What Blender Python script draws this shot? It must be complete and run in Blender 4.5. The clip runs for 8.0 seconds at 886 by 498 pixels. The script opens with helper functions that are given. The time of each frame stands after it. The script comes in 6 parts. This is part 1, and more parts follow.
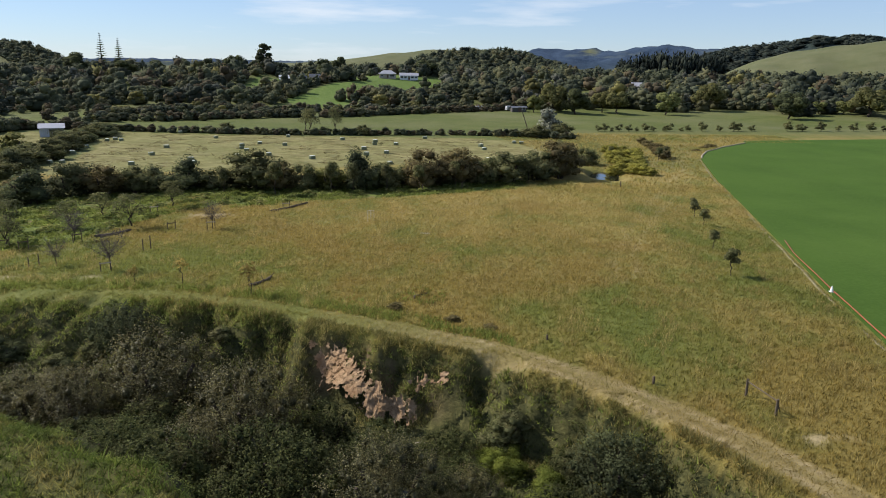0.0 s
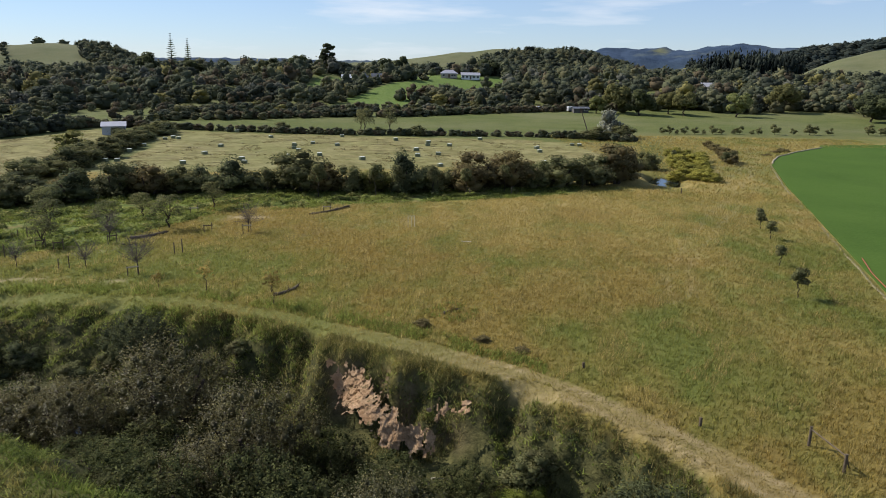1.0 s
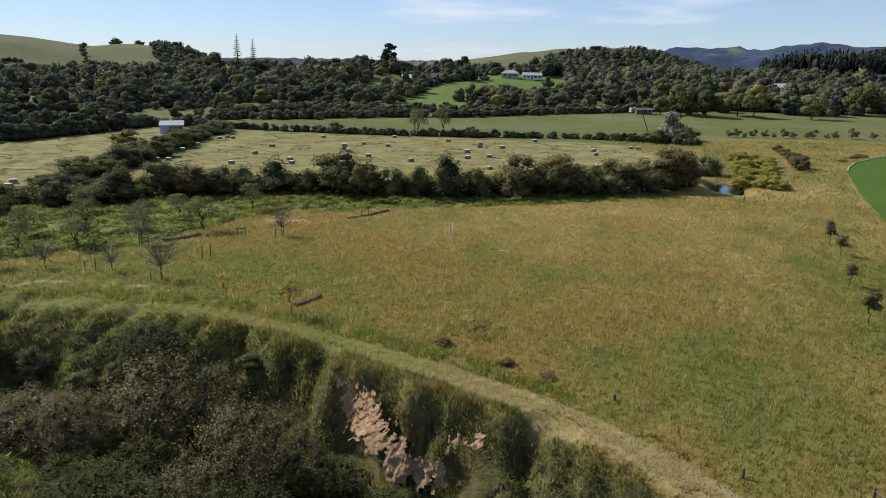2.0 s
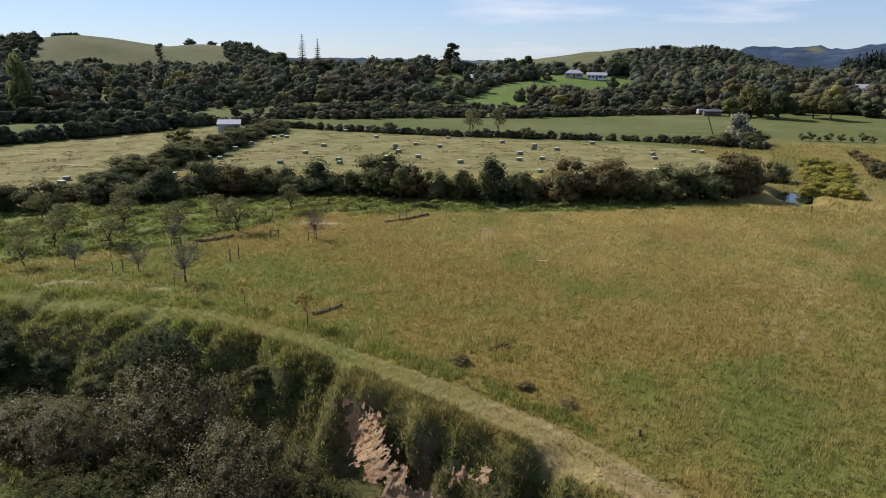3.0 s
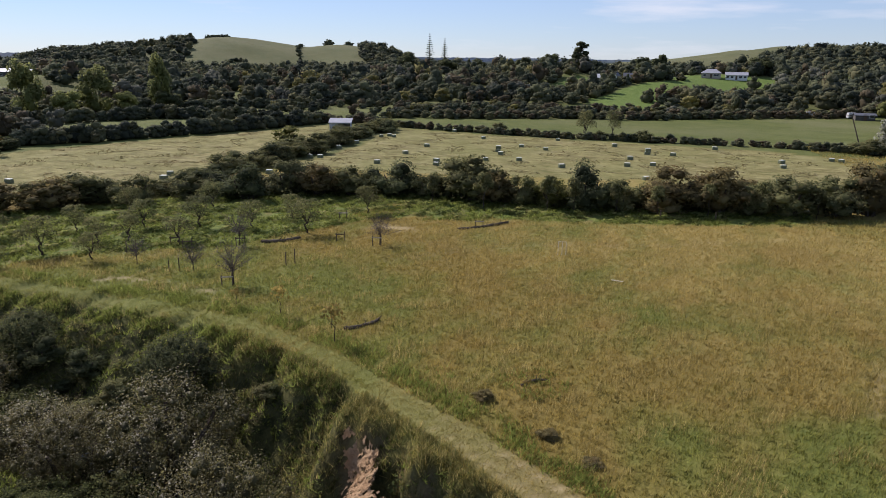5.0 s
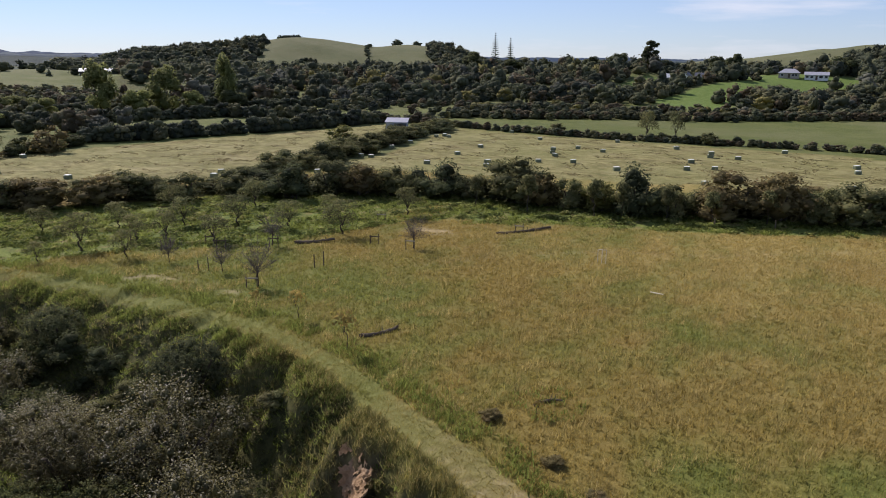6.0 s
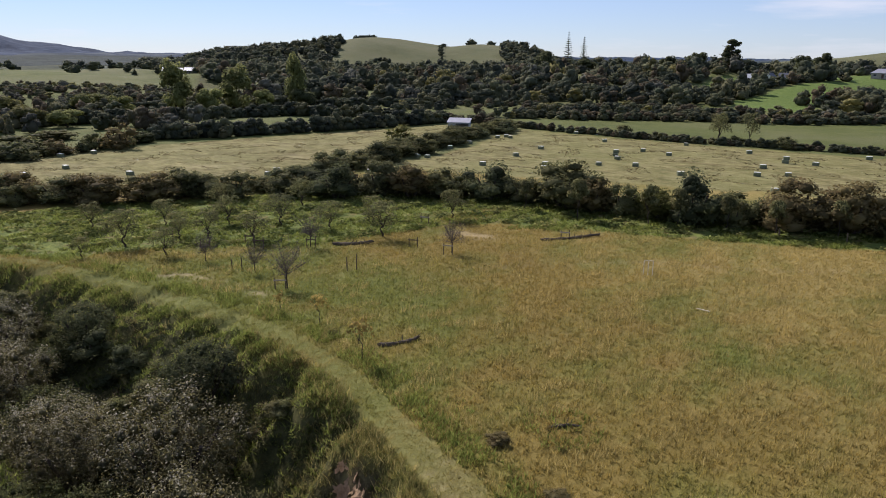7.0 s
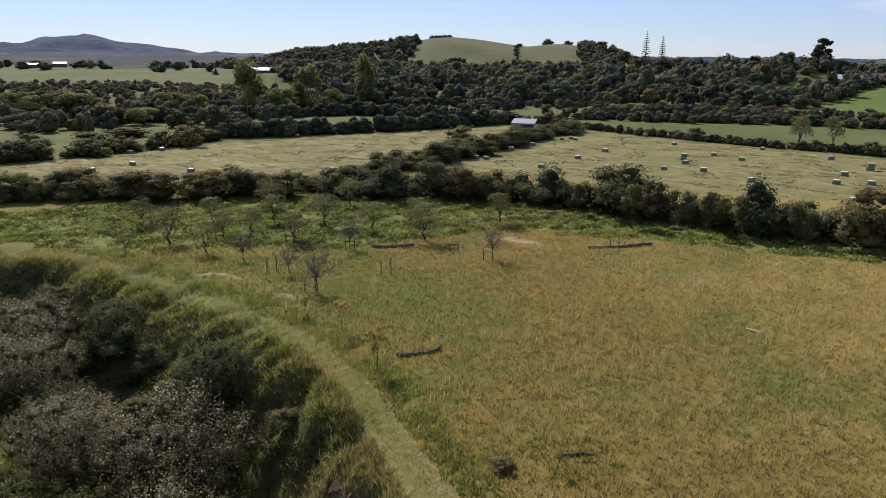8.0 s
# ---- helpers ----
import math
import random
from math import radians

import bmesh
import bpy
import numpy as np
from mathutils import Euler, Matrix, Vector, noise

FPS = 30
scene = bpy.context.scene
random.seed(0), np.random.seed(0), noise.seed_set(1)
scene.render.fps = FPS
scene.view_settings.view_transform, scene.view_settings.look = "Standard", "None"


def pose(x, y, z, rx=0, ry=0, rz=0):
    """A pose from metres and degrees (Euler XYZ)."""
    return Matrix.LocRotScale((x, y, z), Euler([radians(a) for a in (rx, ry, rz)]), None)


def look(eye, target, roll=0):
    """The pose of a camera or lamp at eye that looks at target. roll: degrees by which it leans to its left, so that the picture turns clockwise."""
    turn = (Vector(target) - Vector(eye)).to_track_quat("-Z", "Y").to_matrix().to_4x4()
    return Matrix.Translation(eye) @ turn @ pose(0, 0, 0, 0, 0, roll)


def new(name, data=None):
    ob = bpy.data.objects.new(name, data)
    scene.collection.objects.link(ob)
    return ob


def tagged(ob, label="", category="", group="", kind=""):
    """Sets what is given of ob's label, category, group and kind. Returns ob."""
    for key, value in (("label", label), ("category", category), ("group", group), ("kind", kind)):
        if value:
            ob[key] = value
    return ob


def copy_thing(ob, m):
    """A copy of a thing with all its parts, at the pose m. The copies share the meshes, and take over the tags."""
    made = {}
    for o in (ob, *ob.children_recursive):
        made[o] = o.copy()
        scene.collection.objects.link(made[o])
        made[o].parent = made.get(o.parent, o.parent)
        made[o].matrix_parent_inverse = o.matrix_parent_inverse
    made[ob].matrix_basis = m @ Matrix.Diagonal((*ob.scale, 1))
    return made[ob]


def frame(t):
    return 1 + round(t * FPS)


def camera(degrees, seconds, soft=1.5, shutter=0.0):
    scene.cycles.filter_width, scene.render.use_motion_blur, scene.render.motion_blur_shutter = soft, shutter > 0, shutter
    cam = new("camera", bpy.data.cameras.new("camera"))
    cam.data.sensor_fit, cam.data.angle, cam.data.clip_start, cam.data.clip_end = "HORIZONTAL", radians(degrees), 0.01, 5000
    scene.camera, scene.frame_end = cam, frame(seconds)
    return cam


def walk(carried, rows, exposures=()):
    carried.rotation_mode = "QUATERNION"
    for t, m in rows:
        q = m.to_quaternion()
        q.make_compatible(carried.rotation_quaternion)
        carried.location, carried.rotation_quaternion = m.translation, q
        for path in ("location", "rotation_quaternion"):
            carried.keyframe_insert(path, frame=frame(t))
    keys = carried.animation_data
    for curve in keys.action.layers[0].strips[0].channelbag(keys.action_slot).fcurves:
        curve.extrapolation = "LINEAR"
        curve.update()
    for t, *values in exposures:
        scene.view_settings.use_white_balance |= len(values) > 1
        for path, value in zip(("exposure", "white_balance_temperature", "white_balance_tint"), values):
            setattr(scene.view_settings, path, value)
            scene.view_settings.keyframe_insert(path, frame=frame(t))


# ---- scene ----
cam = camera(63.5, 8.0, soft=0.92)
METRES, EYE, TILT, LEAN, TURN = 35.65, 20.0, 0.0, 0.0, -3.0
ROWS = [
    (0.0, 0.0, 0.0, 0.0, 0.23, -14.64, -0.88),
    (0.5, 0.0321, 0.0633, 0.0001, 2.77, -14.7, -0.87),
    (1.0, 0.0641, 0.1274, -0.0003, 5.34, -14.75, -0.87),
    (1.5, 0.0958, 0.1905, -0.0006, 7.87, -14.79, -0.85),
    (3.0, 0.1894, 0.3665, -0.0027, 15.64, -14.91, -0.77),
    (3.5, 0.2209, 0.4195, -0.0035, 18.29, -14.95, -0.74),
    (4.0, 0.2512, 0.4708, -0.0045, 20.93, -14.99, -0.71),
    (4.5, 0.2795, 0.5219, -0.0059, 23.56, -15.02, -0.68),
    (6.0, 0.3553, 0.6786, -0.0104, 31.64, -15.12, -0.52),
    (6.5, 0.3765, 0.7337, -0.0111, 34.54, -15.15, -0.51),
    (7.0, 0.3953, 0.7894, -0.0119, 37.57, -15.19, -0.48),
    (7.5, 0.4113, 0.8454, -0.0132, 40.59, -15.21, -0.45),
    (8.0, 0.4247, 0.9012, -0.0143, 43.63, -15.23, -0.43),
]
walk(cam, [(t, pose(0, 0, EYE, TILT, LEAN, TURN) @ pose(METRES * x, METRES * y, METRES * z, 90 + pitch, roll, yaw)) for t, x, y, z, yaw, pitch, roll in ROWS],
     exposures=[(0.0, 0.46, 6500, 11), (4.0, 0.38, 6500, 18), (8.0, 0.35, 6500, 21)])

# ---- light ----
SUN_FROM = Vector((-0.93, 0.37, 0.0)).normalized()   # towards the sun, on the plan
SUN_UP = radians(40)
sun = new("sun", bpy.data.lights.new("sun", "SUN"))
sun.data.energy, sun.data.angle, sun.data.color = 4.7, radians(0.6), (1.0, 0.96, 0.90)
_d = SUN_FROM * math.cos(SUN_UP) + Vector((0, 0, math.sin(SUN_UP)))
sun.matrix_world = look(_d * 100, (0, 0, 0))


def make_world():
    w = bpy.data.worlds.new("sky")
    scene.world = w
    w.use_nodes = True
    nt = w.node_tree
    nt.nodes.clear()
    out = nt.nodes.new("ShaderNodeOutputWorld")
    bg = nt.nodes.new("ShaderNodeBackground")
    sky = nt.nodes.new("ShaderNodeTexSky")
    sky.sky_type, sky.sun_disc = "NISHITA", False
    sky.sun_elevation, sky.sun_rotation = SUN_UP, math.atan2(SUN_FROM.x, SUN_FROM.y)
    sky.air_density, sky.dust_density, sky.ozone_density, sky.altitude = 1.0, 0.0, 2.5, 600
    co = nt.nodes.new("ShaderNodeTexCoord")
    mp = nt.nodes.new("ShaderNodeMapping")
    mp.inputs["Scale"].default_value = (1.6, 1.6, 13.0)
    mp.inputs["Location"].default_value = (0.3, 0.5, 0.2)
    no = nt.nodes.new("ShaderNodeTexNoise")
    no.inputs["Scale"].default_value, no.inputs["Detail"].default_value = 2.2, 6
    no.inputs["Roughness"].default_value = 0.55
    ra = nt.nodes.new("ShaderNodeValToRGB")
    ra.color_ramp.elements[0].position, ra.color_ramp.elements[1].position = 0.56, 0.78
    ra.color_ramp.elements[1].color = (0.7, 0.7, 0.7, 1)
    mx = nt.nodes.new("ShaderNodeMix")
    mx.data_type = "RGBA"
    mx.inputs["B"].default_value = (8.6, 9.0, 9.5, 1)
    L = nt.links.new
    L(co.outputs["Generated"], mp.inputs["Vector"])
    L(mp.outputs["Vector"], no.inputs["Vector"])
    L(no.outputs["Fac"], ra.inputs["Fac"])
    L(ra.outputs["Color"], mx.inputs["Factor"])
    tint = nt.nodes.new("ShaderNodeMix")
    tint.data_type, tint.blend_type = "RGBA", "MULTIPLY"
    tint.inputs["Factor"].default_value = 1.0
    tint.inputs["B"].default_value = (0.78, 0.94, 1.24, 1)
    L(sky.outputs["Color"], tint.inputs["A"])
    veil = nt.nodes.new("ShaderNodeMix")
    veil.data_type = "RGBA"
    veil.inputs["Factor"].default_value = 0.4
    veil.inputs["B"].default_value = (4.7, 5.8, 7.2, 1)
    L(tint.outputs["Result"], veil.inputs["A"])
    L(veil.outputs["Result"], mx.inputs["A"])
    L(mx.outputs["Result"], bg.inputs["Color"])
    bg.inputs["Strength"].default_value = 0.078
    L(bg.outputs["Background"], out.inputs["Surface"])


make_world()


# ---- materials ----
class Mat:
    """A node material in the making."""

    def __init__(self, name):
        self.m = bpy.data.materials.new(name)
        self.m.use_nodes = True
        self.nt = self.m.node_tree
        self.bsdf = self.nt.nodes["Principled BSDF"]
        self.out = self.nt.nodes["Material Output"]
        self.pos = self.nt.nodes.new("ShaderNodeNewGeometry").outputs["Position"]

    def node(self, kind):
        return self.nt.nodes.new(kind)

    def link(self, a, b):
        self.nt.links.new(a, b)

    def noise(self, scale, detail=3, rough=0.55, stretch=None, shift=0.0, coords=None):
        n = self.node("ShaderNodeTexNoise")
        n.inputs["Scale"].default_value = scale
        n.inputs["Detail"].default_value = detail
        n.inputs["Roughness"].default_value = rough
        src = coords or self.pos
        mp = self.node("ShaderNodeMapping")
        mp.inputs["Location"].default_value = (shift, shift * 1.7, shift * 0.3)
        if stretch:
            mp.inputs["Scale"].default_value = stretch
        self.link(src, mp.inputs["Vector"])
        self.link(mp.outputs["Vector"], n.inputs["Vector"])
        return n.outputs["Fac"]

    def span(self, v, lo, hi, a=0.0, b=1.0):
        n = self.node("ShaderNodeMapRange")
        for key, val in (("From Min", lo), ("From Max", hi), ("To Min", a), ("To Max", b)):
            n.inputs[key].default_value = val
        self.link(v, n.inputs["Value"])
        return n.outputs["Result"]

    def math(self, op, a, b):
        n = self.node("ShaderNodeMath")
        n.operation = op
        for i, v in enumerate((a, b)):
            if isinstance(v, (int, float)):
                n.inputs[i].default_value = v
            else:
                self.link(v, n.inputs[i])
        return n.outputs[0]

    def mix(self, fac, a, b, blend="MIX"):
        n = self.node("ShaderNodeMix")
        n.data_type, n.blend_type = "RGBA", blend
        for key, v in (("Factor", fac), ("A", a), ("B", b)):
            if isinstance(v, tuple):
                n.inputs[key].default_value = (*v, 1)
            elif isinstance(v, (int, float)):
                n.inputs[key].default_value = v
            else:
                self.link(v, n.inputs[key])
        return n.outputs["Result"]

    def attr(self, name):
        n = self.node("ShaderNodeAttribute")
        n.attribute_name = name
        s = self.node("ShaderNodeSeparateColor")
        self.link(n.outputs["Color"], s.inputs["Color"])
        return s.outputs[0], s.outputs[1], s.outputs[2], n.outputs["Alpha"]

    def bump(self, height, strength, dist):
        n = self.node("ShaderNodeBump")
        n.inputs["Strength"].default_value, n.inputs["Distance"].default_value = strength, dist
        self.link(height, n.inputs["Height"])
        self.link(n.outputs["Normal"], self.bsdf.inputs["Normal"])

    def done(self, color, rough=0.9, spec=0.2, translucent=0.0, metal=0.0):
        if isinstance(color, tuple):
            self.bsdf.inputs["Base Color"].default_value = (*color, 1)
        else:
            self.link(color, self.bsdf.inputs["Base Color"])
        self.bsdf.inputs["Roughness"].default_value = rough
        self.bsdf.inputs["Specular IOR Level"].default_value = spec
        self.bsdf.inputs["Metallic"].default_value = metal
        if translucent:
            tr = self.node("ShaderNodeBsdfTranslucent")
            if isinstance(color, tuple):
                tr.inputs["Color"].default_value = (*color, 1)
            else:
                self.link(color, tr.inputs["Color"])
            ms = self.node("ShaderNodeMixShader")
            ms.inputs["Fac"].default_value = translucent
            self.link(self.bsdf.outputs[0], ms.inputs[1])
            self.link(tr.outputs[0], ms.inputs[2])
            self.link(ms.outputs[0], self.out.inputs["Surface"])
        return self.m


def meadow_color(M):
    """The dry summer meadow: straw, seed-head brown and green patches at several scales."""
    big = M.noise(0.035, 4, 0.6, shift=3.0)
    mid = M.noise(0.22, 4, 0.6, stretch=(1.0, 0.6, 1.0), shift=9.0)
    fine = M.noise(1.9, 4, 0.7)
    straw = M.mix(M.span(fine, 0.3, 0.7), (0.144, 0.107, 0.026), (0.206, 0.157, 0.047))
    place = M.node("ShaderNodeSeparateXYZ")
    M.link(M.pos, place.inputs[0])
    # straw is multiplied paler and less yellow towards the far right
    far_right = M.math("ADD", M.math("ADD", place.outputs[1], M.math("MULTIPLY", place.outputs[0], 0.8)), M.span(big, 0.3, 0.7, -30, 30))
    straw = M.mix(M.span(far_right, 62, 108, 0, 1.0), straw, M.mix(1.0, straw, (1.42, 1.46, 1.75), "MULTIPLY"))
    straw = M.mix(M.span(M.noise(0.10, 4, 0.65, stretch=(0.6, 1.0, 1.0), shift=33.0), 0.50, 0.66, 0, 0.4), straw, (0.160, 0.106, 0.032))
    green = M.mix(M.span(fine, 0.3, 0.7), (0.082, 0.098, 0.019), (0.140, 0.150, 0.038))
    f = M.math("ADD", M.span(big, 0.40, 0.68, -0.3, 0.6), M.span(mid, 0.36, 0.66, -0.2, 0.6))
    return straw, green, f, fine


def ground_material():
    M = Mat("meadow and pasture ground")
    a_green, a_lush, a_track, a_hay = M.attr("cover_a")
    b_clay, b_pasture, b_bank, b_bare = M.attr("cover_b")
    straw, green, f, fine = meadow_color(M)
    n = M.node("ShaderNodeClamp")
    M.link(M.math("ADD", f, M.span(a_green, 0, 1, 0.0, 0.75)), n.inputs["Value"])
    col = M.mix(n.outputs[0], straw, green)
    mid = M.noise(0.5, 4, 0.6, shift=21.0)
    weed = M.noise(1.1, 5, 0.7, shift=5.0)
    lush = M.mix(M.span(weed, 0.32, 0.66), (0.048, 0.074, 0.016), (0.165, 0.192, 0.045))
    lush = M.mix(M.span(mid, 0.50, 0.66, 0, 0.9), lush, (0.165, 0.138, 0.052))
    col = M.mix(a_lush, col, lush)
    hay_fine = M.noise(0.6, 6, 0.75, stretch=(0.6, 1.0, 1.0), shift=2.0)
    hay = M.mix(M.span(hay_fine, 0.36, 0.64), (0.100, 0.090, 0.030), (0.275, 0.245, 0.105))
    swath = M.noise(0.22, 6, 0.72, stretch=(0.55, 1.0, 1.0), shift=12.0)
    hay = M.mix(M.span(swath, 0.50, 0.72, 0, 0.8), hay, (0.105, 0.080, 0.036))
    hay = M.mix(M.span(M.noise(0.13, 4, 0.6, shift=19.0), 0.52, 0.7, 0, 0.6), hay, (0.285, 0.250, 0.125))
    hay = M.mix(M.span(M.noise(0.05, 3, shift=40.0), 0.4, 0.7, 0, 0.5), hay, (0.15, 0.155, 0.05))
    col = M.mix(a_hay, col, hay)
    past = M.mix(M.span(M.noise(0.12, 5, 0.65, shift=13.0), 0.3, 0.7), (0.070, 0.088, 0.022), (0.116, 0.126, 0.040))
    past = M.mix(M.span(M.noise(0.02, 3, shift=1.0), 0.45, 0.7, 0, 0.6), past, (0.15, 0.145, 0.072))
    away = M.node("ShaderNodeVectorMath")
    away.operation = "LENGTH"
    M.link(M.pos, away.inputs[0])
    # pasture blends to a paler, greyer tone with distance from the origin
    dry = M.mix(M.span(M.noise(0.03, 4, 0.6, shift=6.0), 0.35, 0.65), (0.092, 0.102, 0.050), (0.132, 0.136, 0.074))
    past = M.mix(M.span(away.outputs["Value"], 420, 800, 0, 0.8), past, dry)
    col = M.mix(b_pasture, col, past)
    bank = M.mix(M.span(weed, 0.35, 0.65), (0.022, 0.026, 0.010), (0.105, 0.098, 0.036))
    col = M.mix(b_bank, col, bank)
    sep = M.node("ShaderNodeSeparateXYZ")
    M.link(M.pos, sep.inputs[0])
    trk = M.mix(M.span(fine, 0.3, 0.7), (0.150, 0.116, 0.046), (0.255, 0.196, 0.086))
    trk = M.mix(M.span(sep.outputs[0], 9, -8, 0, 0.95), trk, M.mix(M.span(fine, 0.3, 0.7), (0.108, 0.122, 0.032), (0.172, 0.178, 0.056)))
    col = M.mix(a_track, col, trk)
    clay = M.mix(M.span(M.noise(0.9, 6, 0.7, shift=7.0), 0.3, 0.7), (0.17, 0.10, 0.055), (0.36, 0.25, 0.155))
    col = M.mix(b_clay, col, clay)
    col = M.mix(b_bare, col, M.mix(M.span(fine, 0.3, 0.7), (0.27, 0.2, 0.11), (0.42, 0.34, 0.2)))
    # wooded hills tinted cool, blue past 2 km: distance haze in the colour
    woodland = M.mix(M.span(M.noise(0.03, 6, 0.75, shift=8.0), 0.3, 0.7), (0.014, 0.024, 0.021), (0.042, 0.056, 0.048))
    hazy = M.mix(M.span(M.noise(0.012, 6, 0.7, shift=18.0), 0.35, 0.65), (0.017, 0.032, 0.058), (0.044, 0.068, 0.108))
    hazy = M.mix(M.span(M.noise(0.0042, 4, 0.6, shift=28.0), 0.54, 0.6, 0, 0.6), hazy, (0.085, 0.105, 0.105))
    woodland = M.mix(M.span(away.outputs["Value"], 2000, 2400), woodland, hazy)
    lawn = M.mix(M.span(mid, 0.3, 0.7), (0.080, 0.125, 0.026), (0.120, 0.165, 0.042))
    col = M.mix(M.attr("cover_c")[1], col, lawn)
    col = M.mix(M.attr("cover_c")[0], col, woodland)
    wooded = M.attr("cover_c")[0]
    rough = M.math("MULTIPLY", wooded, M.math("MULTIPLY", M.noise(0.028, 5, 0.7, shift=31.0), 60.0))
    M.bump(M.math("ADD", rough, M.math("ADD", M.math("MULTIPLY", fine, M.span(a_track, 0, 1, 1.0, 0.2)), M.math("MULTIPLY", M.noise(5.5, 3, 0.7), M.span(a_track, 0, 1, 1.0, 0.35)))), 0.7, 0.16)
    return M.done(col, 0.95, 0.1)


def grass_material(name, kind):
    M = Mat(name)
    n = M.node("ShaderNodeNewGeometry")
    rnd = n.outputs["Random Per Island"]
    if kind == "meadow":
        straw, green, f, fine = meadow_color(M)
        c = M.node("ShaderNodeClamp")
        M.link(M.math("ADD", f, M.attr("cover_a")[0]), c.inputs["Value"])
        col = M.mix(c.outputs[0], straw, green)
        col = M.mix(M.span(rnd, 0.0, 1.0, 0.0, 0.3), col, (0.205, 0.165, 0.058))
    elif kind == "stem":
        col = M.mix(rnd, (0.155, 0.122, 0.042), (0.310, 0.248, 0.100))
    elif kind == "hay":
        col = M.mix(rnd, (0.095, 0.080, 0.040), (0.175, 0.150, 0.080))
    elif kind == "bank":
        col = M.mix(M.math('POWER', rnd, 1.5), (0.046, 0.056, 0.015), (0.225, 0.185, 0.076))
    elif kind == "dim":
        col = M.mix(rnd, (0.030, 0.050, 0.009), (0.100, 0.122, 0.027))
        col = M.mix(M.span(M.noise(0.35, 4, 0.65, shift=17.0), 0.50, 0.66, 0, 0.8), col, (0.19, 0.150, 0.055))
    else:
        col = M.mix(rnd, (0.062, 0.086, 0.018), (0.165, 0.186, 0.046))
    return M.done(M.mix(1.0, col, (1.95, 1.92, 1.85), "MULTIPLY"), 0.8, 0.1, 0.55)


def leaf_material(name, dark, light, tip=None, tip_part=0.25, gloss=0.85, spec=0.12, translucent=0.5, bias=1.0):
    M = Mat(name)
    g = M.node("ShaderNodeNewGeometry")
    rnd = g.outputs["Random Per Island"]
    ob = M.node("ShaderNodeObjectInfo").outputs["Random"]
    col = M.mix(M.math("POWER", rnd, bias), dark, light)
    if tip:
        col = M.mix(M.span(M.noise(0.7, 3, shift=3.3), 0.5, 0.7, 0.0, tip_part * 2), col, tip)
    col = M.mix(1.0, col, (2.2, 2.2, 2.25), "MULTIPLY")
    col = M.mix(M.span(M.noise(0.11, 2, 0.6, shift=6.0), 0.36, 0.64, 0.0, 0.9), col, M.mix(1.0, col, (1.6, 1.55, 1.4), "MULTIPLY"))
    col = M.mix(M.span(ob, 0, 1, 0.0, 0.35), col, tuple(0.5 * (a + b) * s for a, b, s in zip(dark, light, (1.5, 1.25, 1.0))))
    return M.done(col, gloss, spec, translucent)


def woods_material(name):
    """Leaves of many trees in one mass: each tree has a colour of its own."""
    M = Mat(name)
    tone = M.node("ShaderNodeAttribute")
    tone.attribute_name = "tree_tone"
    rnd = M.node("ShaderNodeNewGeometry").outputs["Random Per Island"]
    col = M.mix(rnd, M.mix(1.0, tone.outputs["Color"], (0.72, 0.74, 0.76), "MULTIPLY"), M.mix(1.0, tone.outputs["Color"], (1.34, 1.30, 1.22), "MULTIPLY"))
    col = M.mix(M.span(M.noise(0.9, 3, 0.6, shift=2.2), 0.4, 0.7, 0, 0.45), col, M.mix(1.0, col, (1.45, 1.38, 1.2), "MULTIPLY"))
    return M.done(col, 0.85, 0.1, 0.48)


def plain_material(name, a, b, scale, rough=0.8, spec=0.3, bump=0.0, metal=0.0, stretch=None):
    M = Mat(name)
    co = M.node("ShaderNodeTexCoord").outputs["Object"]
    n1 = M.noise(scale, 5, 0.65, stretch=stretch, coords=co)
    n2 = M.noise(scale * 7, 3, 0.6, stretch=stretch, coords=co, shift=4.0)
    col = M.mix(M.math("ADD", M.span(n1, 0.3, 0.7, 0, 0.65), M.span(n2, 0.3, 0.7, 0, 0.35)), a, b)
    if bump:
        M.bump(n2, 0.6, bump)
    return M.done(col, rough, spec, metal=metal)


GROUND = ground_material()
HAYCUT = grass_material("raked cut hay", "hay")
STEMS = grass_material("bleached seed stems", "stem")
MEADOW = grass_material("dry meadow grass", "meadow")
BANKGRASS = grass_material("straw-coloured bank grass", "bank")
DIMGRASS = grass_material("dark green rough grass", "dim")
WEEDS = grass_material("green broad-leaved weeds", "lush")
LEAF_DARK = leaf_material("dark evergreen leaves", (0.019, 0.023, 0.012), (0.048, 0.055, 0.026))
LEAF_OLIVE = leaf_material("olive hedge leaves", (0.028, 0.032, 0.014), (0.080, 0.082, 0.037), (0.092, 0.079, 0.040), bias=1.3)
LEAF_BROWN = leaf_material("browning hedge leaves", (0.034, 0.030, 0.015), (0.092, 0.078, 0.035), (0.095, 0.066, 0.034))
LEAF_SILVER = leaf_material("grey-green willow leaves", (0.017, 0.018, 0.008), (0.104, 0.097, 0.044), (0.064, 0.050, 0.022), gloss=0.5, spec=0.25, bias=2.1)
LEAF_LIGHT = leaf_material("yellow-green leaves", (0.034, 0.040, 0.012), (0.084, 0.084, 0.028), (0.095, 0.082, 0.034))
LEAF_PALE = leaf_material("silvery white leaves", (0.045, 0.048, 0.036), (0.115, 0.118, 0.095), gloss=0.6)
LEAF_PARK = leaf_material("olive shade-tree leaves", (0.030, 0.034, 0.013), (0.085, 0.085, 0.034), (0.11, 0.095, 0.04))
LEAF_POPLAR = leaf_material("yellow-green poplar leaves", (0.044, 0.052, 0.018), (0.105, 0.112, 0.044))
LEAF_GOLD = leaf_material("autumn gold leaves", (0.075, 0.060, 0.018), (0.17, 0.125, 0.04))
